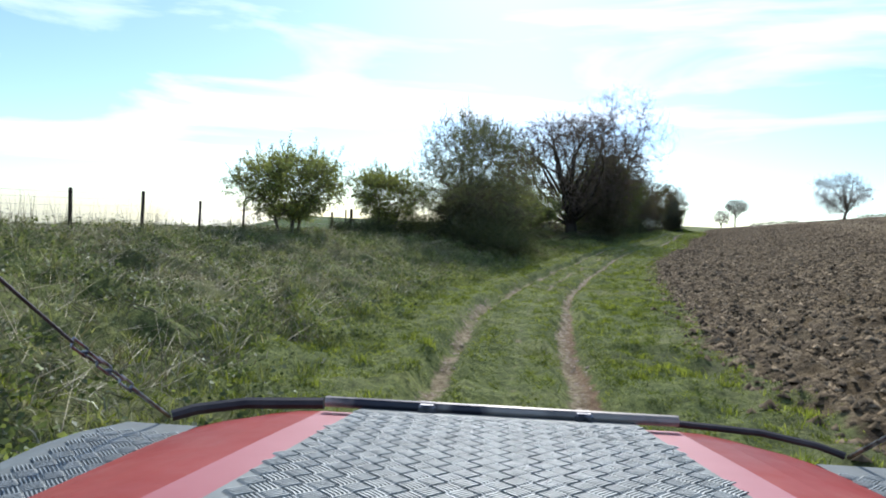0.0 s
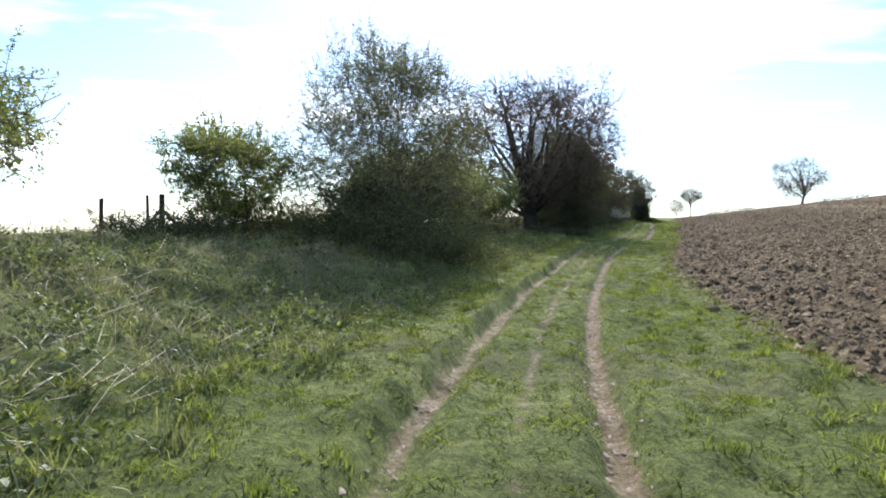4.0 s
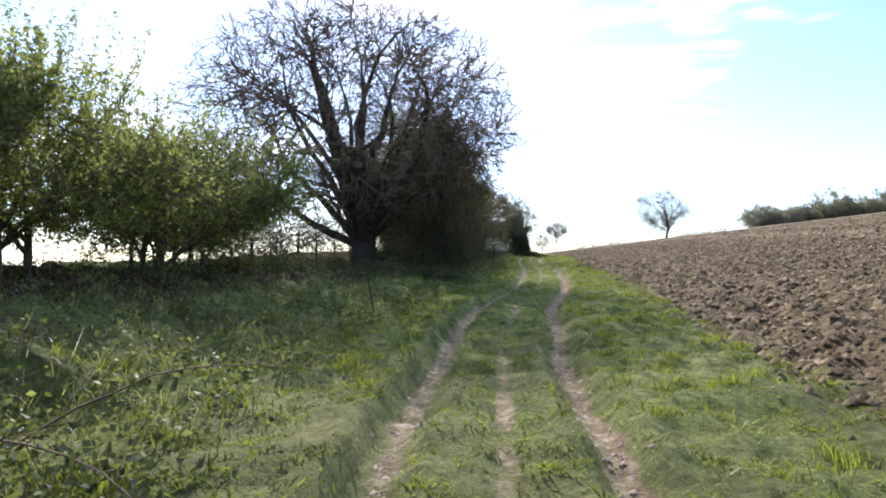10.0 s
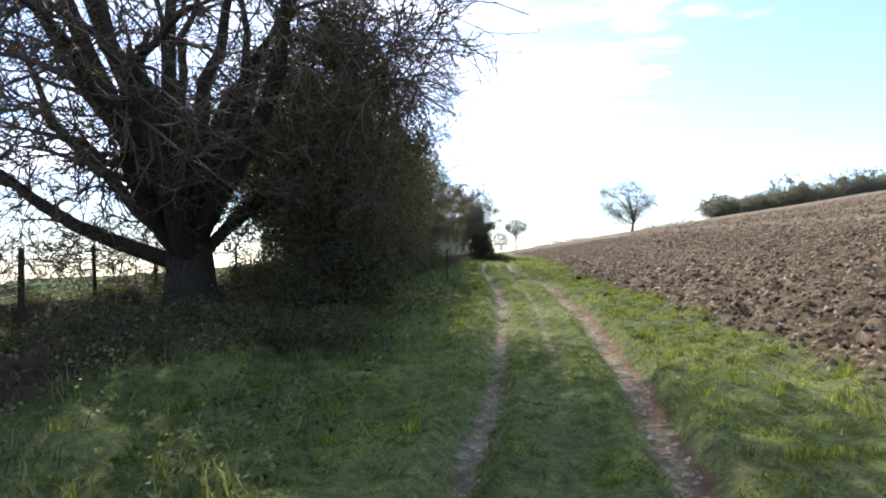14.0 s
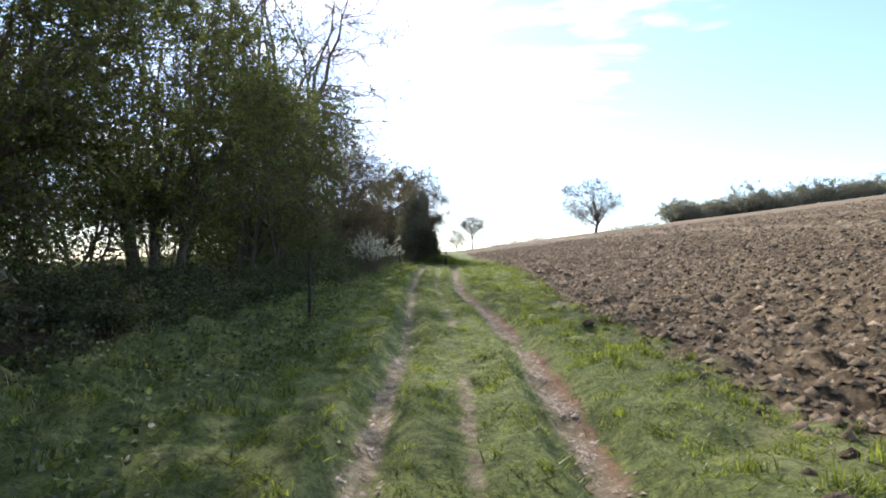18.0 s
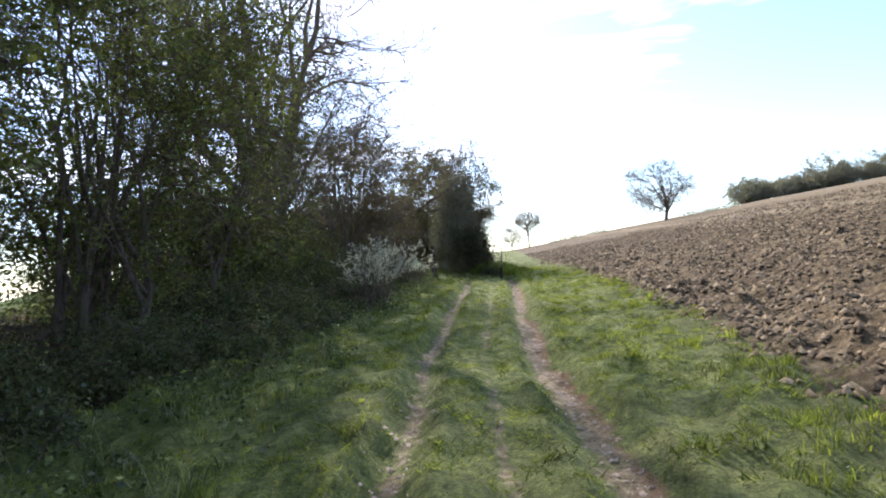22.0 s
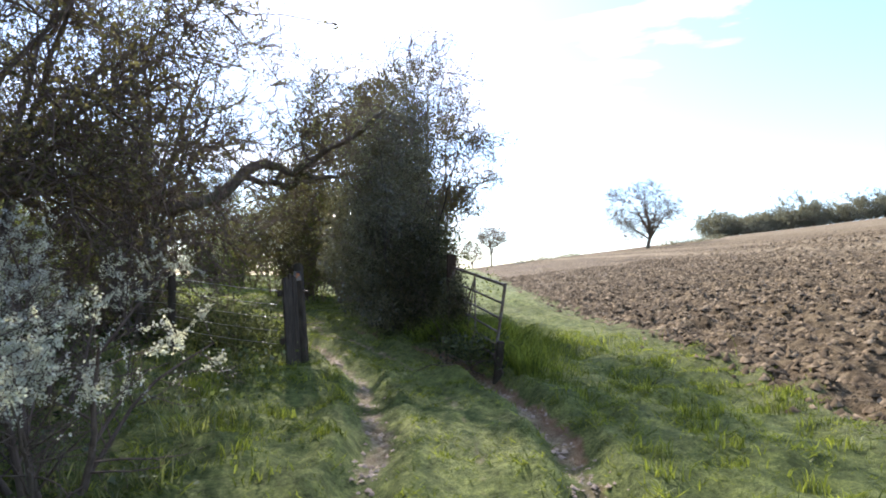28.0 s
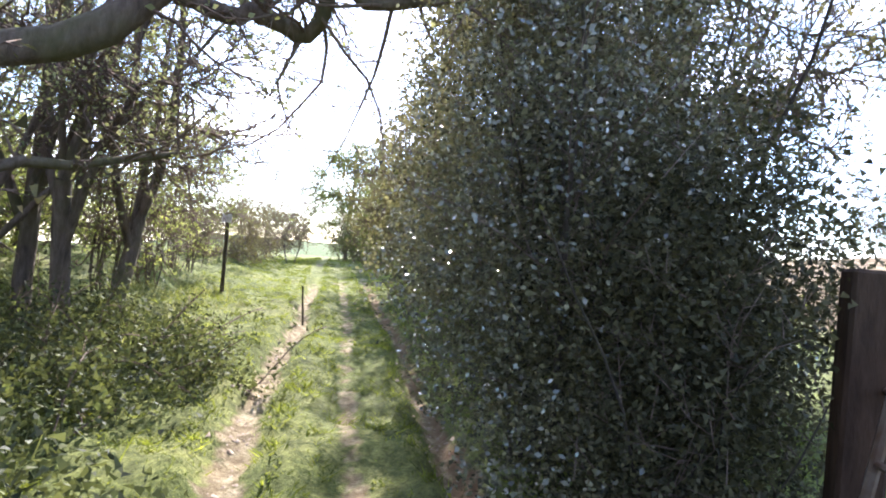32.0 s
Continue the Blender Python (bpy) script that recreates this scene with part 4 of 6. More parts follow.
# the dark tall hedge
put("hedge_tree", -12.4, 74.0, dome_tree(30, 8.8, 7.4, 0.12, 0.10, 20, (100, 560, 2800), 46000, 0.052, M_HEDGE, 6, 0.05, 5, 0.05, 0.08), "tall dark many-stemmed hedge tree coming into leaf", "tree", "hedge trees")
put("hedge_tree", -11.6, 80.2, dome_tree(31, 8.6, 8.0, 0.12, 0.10, 22, (110, 600, 3200), 92000, 0.046, M_HEDGE, 4, 0.05, 5, 0.05, 0.08), "tall dark hedge tree, green leaves over black shade", "tree", "hedge trees")
put("bare_oak", -14.6, 105.0, dome_tree(32, 21.5, 17.0, 0.40, 0.22, 13, (240, 1500, 5600), 0, 0.05, M_OLIVE, 2, 0.22, 1, 0.03, 0.30, thick=1.25, fine_seg=2, pads=200), "tall bare spreading tree standing over the gateway", "tree")
put("hedge_tree", -10.7, 86.0, dome_tree(33, 7.6, 7.2, 0.1, 0.10, 20, (120, 620, 3000), 48000, 0.045, M_HEDGE, 12, 0.08, 5), "dark hedge tree with many thin stems", "tree", "hedge trees")
put("hedge_tree", -11.0, 91.5, dome_tree(34, 7.8, 6.2, 0.11, 0.10, 18, (120, 700, 3200), 30000, 0.044, M_HEDGE, 8, 0.05, 4), "brown twiggy hedge tree with opening buds", "tree", "hedge trees")
put("hedge_tree", -10.8, 97.0, dome_tree(35, 9.5, 8.6, 0.15, 0.30, 8, (80, 420, 2200), 6000, 0.036, M_HEDGE, 0, 0.16, 1, 0.03, 0.24, fine_seg=2), "spreading hedge tree coming into leaf over brambles", "tree", "hedge trees")
put("hedge_tree", -10.2, 102.6, dome_tree(36, 7.4, 6.6, 0.12, 0.10, 18, (120, 800, 4600), 30000, 0.036, M_OLIVE, 2, 0.02, 4), "brown twiggy hedge tree by the gateway", "tree", "hedge trees")
for k, (x, y, h, w) in enumerate(((-7.3, 93.2, 2.4, 1.7), (-6.95, 99.2, 1.9, 1.5), (-8.3, 101.3, 2.4, 2.2))):
    put("blackthorn_bush", x, y, blackthorn(40 + k, h, w, 13000), "blackthorn bush covered in white blossom", "bush", "blackthorns", bark=M_TWIG)
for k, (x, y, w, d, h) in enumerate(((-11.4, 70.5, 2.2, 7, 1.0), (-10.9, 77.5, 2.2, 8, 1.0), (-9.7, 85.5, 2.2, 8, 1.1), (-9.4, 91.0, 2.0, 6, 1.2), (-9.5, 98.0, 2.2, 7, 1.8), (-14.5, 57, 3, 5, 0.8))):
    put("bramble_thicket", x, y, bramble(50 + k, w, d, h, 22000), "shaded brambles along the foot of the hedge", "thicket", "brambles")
# low thickets added to darken the hedge foot, where its shade stays pale
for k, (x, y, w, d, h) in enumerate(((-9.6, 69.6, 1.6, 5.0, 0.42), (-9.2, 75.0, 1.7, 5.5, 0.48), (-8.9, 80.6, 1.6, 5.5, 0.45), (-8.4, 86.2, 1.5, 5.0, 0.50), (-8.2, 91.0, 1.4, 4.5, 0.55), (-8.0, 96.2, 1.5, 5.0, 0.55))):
    put("bramble_thicket", x, y, bramble(200 + k, w, d, h, 13000), "low dark brambles and nettles added to deepen the shade at the hedge foot", "thicket", "brambles")
for k, (x, y, h, w) in enumerate(((-12.9, 75.5, 4.8, 4.6), (-13.2, 79.0, 6.0, 5.0), (-12.9, 84.0, 5.2, 5.0), (-12.6, 89.5, 4.0, 4.4), (-11.9, 92.2, 3.2, 4.4), (-11.4, 95.0, 2.7, 4.4), (-11.8, 97.8, 2.8, 4.4), (-11.8, 100.8, 2.6, 4.2))):
    put("hedge_bush", x, y, dense_shrub(130 + k, h, w, 24000, 0.045, M_HEDGE, 0.15 if y < 87 else 0.55), "dark ivy-grown bush in the depth of the hedge", "bush", "hedge trees")
# at the gateway
put("gateway_tree", -11.4, 110.6, dome_tree(60, 8.6, 8.0, 0.12, 0.24, 18, (110, 800, 4200), 26000, 0.030, M_WILLOW, 10, 0.20, 4, 0.05, 0.14, fine_seg=2), "many-stemmed tree by the gateway with fresh small leaves", "tree")
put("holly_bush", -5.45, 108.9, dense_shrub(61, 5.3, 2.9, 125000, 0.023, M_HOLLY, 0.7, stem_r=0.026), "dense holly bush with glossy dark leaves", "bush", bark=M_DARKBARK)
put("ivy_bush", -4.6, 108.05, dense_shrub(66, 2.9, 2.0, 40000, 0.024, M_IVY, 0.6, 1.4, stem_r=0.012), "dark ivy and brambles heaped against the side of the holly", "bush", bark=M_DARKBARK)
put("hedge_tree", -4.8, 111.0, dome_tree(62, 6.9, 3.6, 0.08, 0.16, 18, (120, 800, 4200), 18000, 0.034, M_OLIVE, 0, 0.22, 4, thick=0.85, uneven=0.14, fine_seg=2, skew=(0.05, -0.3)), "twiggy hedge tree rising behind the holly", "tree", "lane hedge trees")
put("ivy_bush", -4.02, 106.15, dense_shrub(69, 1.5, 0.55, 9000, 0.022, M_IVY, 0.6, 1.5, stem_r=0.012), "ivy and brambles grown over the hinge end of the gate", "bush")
put("hedge_bush", -5.2, 111.6, dense_shrub(67, 4.6, 2.6, 26000, 0.04, M_OLIVE, 0.4), "brown leafy bush behind the holly", "bush", "lane hedge bushes")
# dark thicket added to give the deep shade behind the gateway wires
put("bramble_thicket", -9.0, 105.9, bramble(161, 3.6, 2.0, 1.0, 13000), "dark brambles added behind the gateway fence in place of deep shade", "thicket", "brambles")
put("hedge_tree", -7.1, 117.2, dome_tree(58, 7.8, 5.6, 0.11, 0.08, 18, (120, 700, 3800), 64000, 0.044, M_OLIVE, 2, 0.02, 4, thick=1.3), "yellow-brown hedge tree beside the lane", "tree", "lane hedge trees")
put("hedge_tree", -9.9, 122.0, dome_tree(68, 5.4, 5.4, 0.11, 0.08, 16, (100, 560, 2900), 44000, 0.046, M_OLIVE, 2, 0.02, 4, thick=1.3), "brown twiggy hedge tree further along the lane", "tree", "lane hedge trees")
for k, (x, y, h) in enumerate(((-5.4, 113.9, 5.0), (-7.9, 118.5, 5.8), (-10.9, 124.0, 6.2), (-15.0, 130.5, 5.6), (-18.7, 137.0, 4.6))):
    put("lane_hedge_bush", x + 0.5, y, dense_shrub(63 + k, h, 4.0, 22000, 0.05, M_HEDGE), "overgrown hedge bush beside the lane", "bush", "lane hedge bushes")
    put("blackthorn_bush", x - 0.9, y + 0.8, blackthorn(70 + k, h * 0.85, 2.4, 15000 if k else 4000), "lane blackthorn in white blossom", "bush", "blackthorns", bark=M_TWIG)
put("hedge_bush", -9.0, 104.9, dome_tree(59, 4.6, 3.8, 0.05, 0.05, 16, (90, 560, 3000), 6000, 0.032, M_OLIVE, -5, 0.0, 5), "brown-green hedge bush beside the gateway fence", "bush", "hedge trees")
put("hedge_tree", -20.7, 140.5, dome_tree(56, 7.6, 6.2, 0.13, 0.15, 14, (90, 500, 2800), 30000, 0.06, M_HEDGE, 2, 0.05, 3), "dark round tree at the far end of the lane hedge", "tree", "lane hedge trees")
for k, (x, y, h) in enumerate(((-19.2, 125.2, 2.6), (-21.2, 131.0, 3.0), (-23.5, 136.0, 3.2))):
    put("lane_thicket", x, y, dome_tree(150 + k, h, 4.6, 0.03, 0.05, 12, (60, 300, 1400), 9000, 0.04, M_OLIVE, -5, 0.0, 5), "low brown twiggy thicket on the lane verge", "thicket", "lane thickets")
put("lane_sapling", -18.9, 129.7, dome_tree(155, 5.2, 1.8, 0.03, 0.2, 9, (40, 160, 600), 2200, 0.03, M_WILLOW, 40, 0.12, 2), "slim sapling with few leaves beside the lane", "tree")
put("bramble_thicket", -3.75, 105.7, bramble(160, 0.9, 3.0, 0.42, 5000), "dead grass and brambles grown through the foot of the gate", "thicket", "brambles")
for k, (x, y, h) in enumerate(((-14.2, 110.2, 2.6), (-17.0, 113.4, 2.8), (-19.5, 119.5, 2.6), (-15.5, 106.5, 2.6))):
    put("verge_bush", x, y, dome_tree(170 + k, h, 4.4, 0.03, 0.05, 12, (60, 300, 1400), 13000, 0.045, M_LEAF, -8, 0.0, 5), "sunlit green bush at the edge of the meadow", "bush", "verge bushes")
put("bramble_thicket", -10.9, 110.2, bramble(59, 2.0, 2.6, 0.9, 9000), "low brambles round the foot of the gateway tree", "thicket", "brambles")
put("bramble_thicket", -9.4, 108.9, bramble(58, 2.0, 3.2, 0.8, 9000), "low sunlit brambles behind the gate post", "thicket", "brambles")
put("hedge_tree", -21.5, 117.0, dome_tree(57, 8.0, 7.0, 0.13, 0.15, 14, (90, 500, 2800), 12000, 0.05, M_WILLOW, 8, 0.1, 3), "grey-green tree beside the lane", "tree", "lane hedge trees")
for k, (x, y, h) in enumerate(((-13.0, 113.0, 5.0), (-14.4, 115.5, 4.8), (-16.6, 119.5, 4.4), (-20.0, 125.0, 4.0))):
    put("lane_hazel", x, y, dome_tree(80 + k, h, 3.2, 0.026, 0.05, 14, (60, 300, 1200), 4200, 0.035, M_LEAF, 35, 0.03, 6, 0.04, 0.07), "thin multi-stemmed hazel beside the lane", "tree", "lane hazels")

# far trees on the hill
put("hill_tree", 36.7, 219.6, dome_tree(90, 13.8, 14.6, 0.42, 0.22, 16, (170, 1100, 6400), 5000, 0.07, M_OLIVE, -42, 0.13, thick=1.9, uneven=0.12, pads=46, tufted=0.68, skew=(-1.2, 0)), "lone bare tree standing on the ploughed skyline", "tree", "skyline trees")
put("hill_tree", 8.8, 244.7, dome_tree(91, 9.8, 7.8, 0.22, 0.46, 12, (90, 600, 3600), 3500, 0.08, M_OLIVE, -40, 0.44, thick=1.8, uneven=0.10, pads=34), "bare tree beside the far end of the track", "tree", "skyline trees")
put("hill_tree", 4.6, 246.0, dome_tree(92, 6.2, 6.2, 0.15, 0.2, 10, (60, 400, 1700), 1800, 0.08, M_OLIVE, -35, 0.22, thick=1.8, uneven=0.10, pads=34), "small bare tree beside the far end of the track", "tree", "skyline trees")


def far_wood():
    rng = np.random.default_rng(5)
    protos = []
    for k in range(170):
        t = ((k + 0.5) / 170) ** 1.35
        x = 121 + t * 230 + rng.normal() * 0.8
        y = 386 - t * 185 + rng.normal() * 5
        s = rng.choice([0.6, 0.72, 0.8, 1.02]) * rng.uniform(0.85, 1.05) * min(1.0, 0.55 + t * 8)
        loc = at_ground(x, y, -0.5)
        if len(protos) < 3:
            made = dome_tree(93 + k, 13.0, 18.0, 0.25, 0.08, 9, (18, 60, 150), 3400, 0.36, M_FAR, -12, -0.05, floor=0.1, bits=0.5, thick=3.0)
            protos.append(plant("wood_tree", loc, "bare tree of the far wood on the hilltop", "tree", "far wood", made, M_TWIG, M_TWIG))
        else:
            copy_thing(protos[k % 3], pose(*loc, 0, 0, rng.uniform(0, 360)) @ Matrix.Diagonal((s, s, s * rng.uniform(0.75, 1.25), 1)))


far_wood()


def far_hedge(name, x0, y0, x1, y1, h, seed, label):
    rng = np.random.default_rng(seed)
    n = int((60 if h < 3 else 130) * math.hypot(x1 - x0, y1 - y0))
    t = rng.uniform(0, 1, n)
    x, y = x0 + (x1 - x0) * t + rng.normal(size=n) * 0.7, y0 + (y1 - y0) * t + rng.normal(size=n) * 0.7
    top = h * (0.35 + 0.65 * hash01(np.floor(t * 30), np.floor(t * 0), seed))
    z = ground_height(x, y) + rng.uniform(0, 1, n) ** 0.7 * top
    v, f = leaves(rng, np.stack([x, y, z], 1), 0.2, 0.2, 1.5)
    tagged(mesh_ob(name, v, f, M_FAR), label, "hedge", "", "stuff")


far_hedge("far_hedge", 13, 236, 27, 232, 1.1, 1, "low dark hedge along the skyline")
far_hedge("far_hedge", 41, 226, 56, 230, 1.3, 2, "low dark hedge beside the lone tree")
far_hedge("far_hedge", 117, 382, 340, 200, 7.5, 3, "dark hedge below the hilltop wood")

# ---------------------------------------------------------------- grass, herbs, clods, stones


def blades(name, seed, x, y, hgt, wid, material, label, lean=0.5):
    rng = np.random.default_rng(seed)
    n = len(x)
    z = ground_height(x, y) - 0.015
    a = rng.uniform(0, 2 * np.pi, n)
    u = np.stack([np.cos(a), np.sin(a), 0 * a], 1) * wid[:, None] * 0.5
    b = rng.uniform(0, 2 * np.pi, n)
    ln = np.stack([np.cos(b), np.sin(b), 0 * b], 1) * (hgt * lean * rng.uniform(0.2, 1, n))[:, None]
    base = np.stack([x, y, z], 1)
    up = np.array([0, 0, 1.0])[None] * hgt[:, None]
    mid = base + up * 0.6 + ln * 0.35
    tip = base + up * rng.uniform(0.75, 1, (n, 1)) + ln
    v = np.stack([base - u, base + u, mid + u * 0.7, tip, mid - u * 0.7], 1).reshape(-1, 3)
    o = np.arange(n)[:, None] * 5
    tri = np.concatenate([o + np.array([[0, 1, 2]]), o + np.array([[0, 2, 4]]), o + np.array([[4, 2, 3]])], 0)
    tagged(mesh_ob(name, v, tri, material), label, "grass", "", "stuff")


def scatter(rng, n, y0, y1, o0, o1, clump, spread):
    """Clumped places given as the way along and the offset from the track's middle."""
    m = n // clump
    cy, co = rng.uniform(y0, y1, m), rng.uniform(o0, o1, m)
    y = np.repeat(cy, clump) + rng.normal(size=m * clump) * spread
    o = np.repeat(co, clump) + rng.normal(size=m * clump) * spread
    return y, o, np.repeat(np.arange(m), clump)


def mat_of_grass(rng):
    """Short matted turf: one leaning triangle a blade."""
    y, o, c = scatter(rng, 500000, -2, 140, -3.8, 5.0, 24, 0.085)
    x = np.interp(y, TRACK_Y, TRACK_X) + o
    bare = np.maximum.reduce([np.exp(-((o - rut_line(y, -0.88)) / 0.24) ** 2), np.exp(-((o - rut_line(y, 0.88)) / (rut_width(y) * 1.25)) ** 2), 0.75 * np.exp(-((o - 0.02) / 0.12) ** 2)])
    keep = (x < np.interp(y, EDGE_Y, EDGE_X) + 0.12 * rng.normal(size=len(x))) & (rng.uniform(0, 1, len(x)) > bare * 1.1)
    x, y, c = x[keep], y[keep], c[keep]
    n = len(x)
    z = ground_height(x, y) - 0.01
    h = (0.022 + 0.06 * hash01(c, c * 0, 15) ** 1.8) * rng.uniform(0.6, 1.3, n)
    a, b = rng.uniform(0, 2 * np.pi, n), rng.uniform(0, 2 * np.pi, n)
    w = 0.009
    base = np.stack([x, y, z], 1)
    u = np.stack([np.cos(a), np.sin(a), 0 * a], 1) * w
    tip = base + np.stack([np.cos(b) * h * 1.5, np.sin(b) * h * 1.5, h], 1)
    v = np.stack([base - u, base + u, tip], 1).reshape(-1, 3)
    tagged(mesh_ob("turf", v, np.arange(3 * n).reshape(n, 3), M_GRASS), "matted short green turf between the wheel ruts", "grass", "", "stuff")


def turf():
    rng = np.random.default_rng(100)
    y, o, c = scatter(rng, 80000, -3, 130, -4.2, 5.2, 26, 0.075)
    x = np.interp(y, TRACK_Y, TRACK_X) + o
    xe = np.interp(y, EDGE_Y, EDGE_X)
    bare = np.maximum.reduce([np.exp(-((o - rut_line(y, -0.88)) / 0.24) ** 2), np.exp(-((o - rut_line(y, 0.88)) / (rut_width(y) * 1.25)) ** 2), 0.8 * np.exp(-((o - 0.02) / 0.13) ** 2)])
    keep = (x < xe + 0.15 * rng.normal(size=len(x))) & (rng.uniform(0, 1, len(x)) > bare * 1.1)
    x, y, o, c = x[keep], y[keep], o[keep], c[keep]
    h = (0.03 + 0.085 * hash01(c, c * 0, 5) ** 2) * np.interp(np.abs(o), [0, 1.2, 3.5], [0.75, 0.85, 1.3])
    mat_of_grass(rng)
    blades("grass", 101, x, y, h * rng.uniform(0.6, 1.2, len(x)), np.full(len(x), 0.011), M_GRASS, "short green meadow grass on the track", 0.7)
    y, o, c = scatter(rng, 120000, -3, 118, -15, -2.2, 22, 0.12)
    x = np.interp(y, TRACK_Y, TRACK_X) + o
    shade = np.interp(y, [0, 30, 45, 60, 75, 120], [15, 15, 9, 6.2, 5, 5])
    keep = (-o < shade) | (rng.uniform(0, 1, len(o)) > 0.75)
    x, y, c = x[keep], y[keep], c[keep]
    h = 0.10 + 0.30 * hash01(c, c * 0, 6) ** 2
    blades("bank_grass", 102, x, y, h * rng.uniform(0.5, 1.2, len(x)), np.full(len(x), 0.014), M_BANK, "long tussocky grass on the bank", 1.3)
    y, o, c = scatter(rng, 46000, -3, 48, -15, -3.0, 14, 0.13)
    x = np.interp(y, TRACK_Y, TRACK_X) + o
    keep = hash01(c, c * 0, 7) > 0.40
    x, y, c = x[keep], y[keep], c[keep]
    h = 0.10 + 0.22 * hash01(c, c * 0, 8)
    blades("dry_grass", 103, x, y, h * rng.uniform(0.5, 1.2, len(x)), np.full(len(x), 0.014), M_DRY, "straw-coloured dead grass tussocks on the bank", 2.2)
    n = 16000
    gx, gy = np.concatenate([rng.normal(-3.6, 0.5, n // 2), rng.normal(-4.4, 1.2, n // 2)]), np.concatenate([rng.uniform(103.5, 107.5, n // 2), rng.normal(106.3, 0.5, n // 2)])
    keep = np.abs(gx - np.interp(gy, TRACK_Y, TRACK_X)) > 1.2
    gx, gy = gx[keep], gy[keep]
    blades("gateway_grass", 104, gx, gy, rng.uniform(0.10, 0.72, len(gx)) * np.interp(np.abs(gx + 3.7), [0.3, 1.2], [1.0, 0.55]), np.full(len(gx), 0.012), M_GRASS, "tall grass grown up round the open gate", 1.1)
    m, per = 1500, 34
    ty, to = rng.uniform(2, 106, m), np.where(rng.uniform(0, 1, m) < 0.6, rng.uniform(1.3, 4.6, m), rng.uniform(-4.4, -1.2, m))
    ty, to, tall = np.repeat(ty, per) + rng.normal(size=m * per) * 0.07, np.repeat(to, per) + rng.normal(size=m * per) * 0.09, np.repeat(rng.uniform(0.06, 0.19, m), per)
    tx = np.interp(ty, TRACK_Y, TRACK_X) + to
    keep = tx < np.interp(ty, EDGE_Y, EDGE_X) - 0.1
    tx, ty, tall = tx[keep], ty[keep], tall[keep]
    blades("tussock_grass", 105, tx, ty, tall * rng.uniform(0.6, 1.15, len(tx)), np.full(len(tx), 0.013), M_GRASS, "small dark tussocks in the turf of the verge", 0.8)
    # dead stalks by the fence and on the bank
    n = 9000
    y = rng.uniform(0, 46, n) * rng.uniform(0.3, 1, n)
    fx = np.interp(y, [0, 12, 17.4, 20.4, 27.1, 29.3, 45], [-14.6, -15.4, -16.0, -16.6, -16.8, -17.3, -16.2])
    tall = rng.uniform(0, 1, n) < 0.10
    x = np.where(tall, fx + rng.normal(size=n) * 0.5, np.interp(y, TRACK_Y, TRACK_X) - rng.uniform(3.2, 13, n))
    a = np.stack([x, y, ground_height(x, y) - 0.03], 1)
    way = np.concatenate([rng.normal(size=(n, 2)) * np.where(tall, 0.16, 2.2)[:, None], np.ones((n, 1))], 1)
    b = a + unit(way) * np.where(tall, rng.uniform(0.4, 1.2, n), rng.uniform(0.25, 0.75, n))[:, None]
    tagged(mesh_ob("dead_stalks", *cones(a, b, np.full(n, 0.0075), np.full(n, 0.002)), M_DRY), "dead brown stalks on the bank and along the fence", "undergrowth", "", "stuff")
    # nettles and other broad-leaved herbs
    y, o, c = scatter(rng, 150000, -3, 112, -12, -2.1, 36, 0.17)
    keep = hash01(c, c * 0, 9) > 0.35
    y, o, c = y[keep], o[keep], c[keep]
    x = np.interp(y, TRACK_Y, TRACK_X) + o
    z = ground_height(x, y) + rng.uniform(0.02, 0.30, len(x)) * (0.4 + hash01(c, c * 0, 10))
    v, f = leaves(rng, np.stack([x, y, z], 1), 0.045, 0.55, 1.4)
    tagged(mesh_ob("bank_herbs", v, f, M_NETTLE), "green nettles and low herbs on the bank", "undergrowth", "", "stuff")


turf()


def lumps(name, seed, x, y, size, material, label, category, sink=0.25, squash=0.6):
    rng = np.random.default_rng(seed)
    n = len(x)
    base = np.array([[1, 0, -0.4], [0.3, 0.95, -0.4], [-0.85, 0.55, -0.4], [-0.8, -0.6, -0.4], [0.35, -0.95, -0.4], [0, 0, 1]])
    v = base[None] * rng.uniform(0.55, 1.25, (n, 6, 1)) + rng.normal(size=(n, 6, 3)) * 0.16
    v[:, :, 2] *= squash
    a = rng.uniform(0, 2 * np.pi, n)
    c, s = np.cos(a)[:, None], np.sin(a)[:, None]
    vx, vy = v[:, :, 0] * c - v[:, :, 1] * s, v[:, :, 0] * s + v[:, :, 1] * c
    v = np.stack([vx * rng.uniform(0.7, 1.5, (n, 1)), vy, v[:, :, 2]], -1) * size[:, None, None]
    z = ground_height(x, y) + size * squash * (0.5 - sink)
    v = v + np.stack([x, y, z], 1)[:, None]
    k = np.arange(5)
    tri = np.stack([k, (k + 1) % 5, k * 0 + 5], 1)
    f = (np.arange(n)[:, None, None] * 6 + tri[None]).reshape(-1, 3)
    tagged(mesh_ob(name, v.reshape(-1, 3), f, material), label, category, "", "stuff")


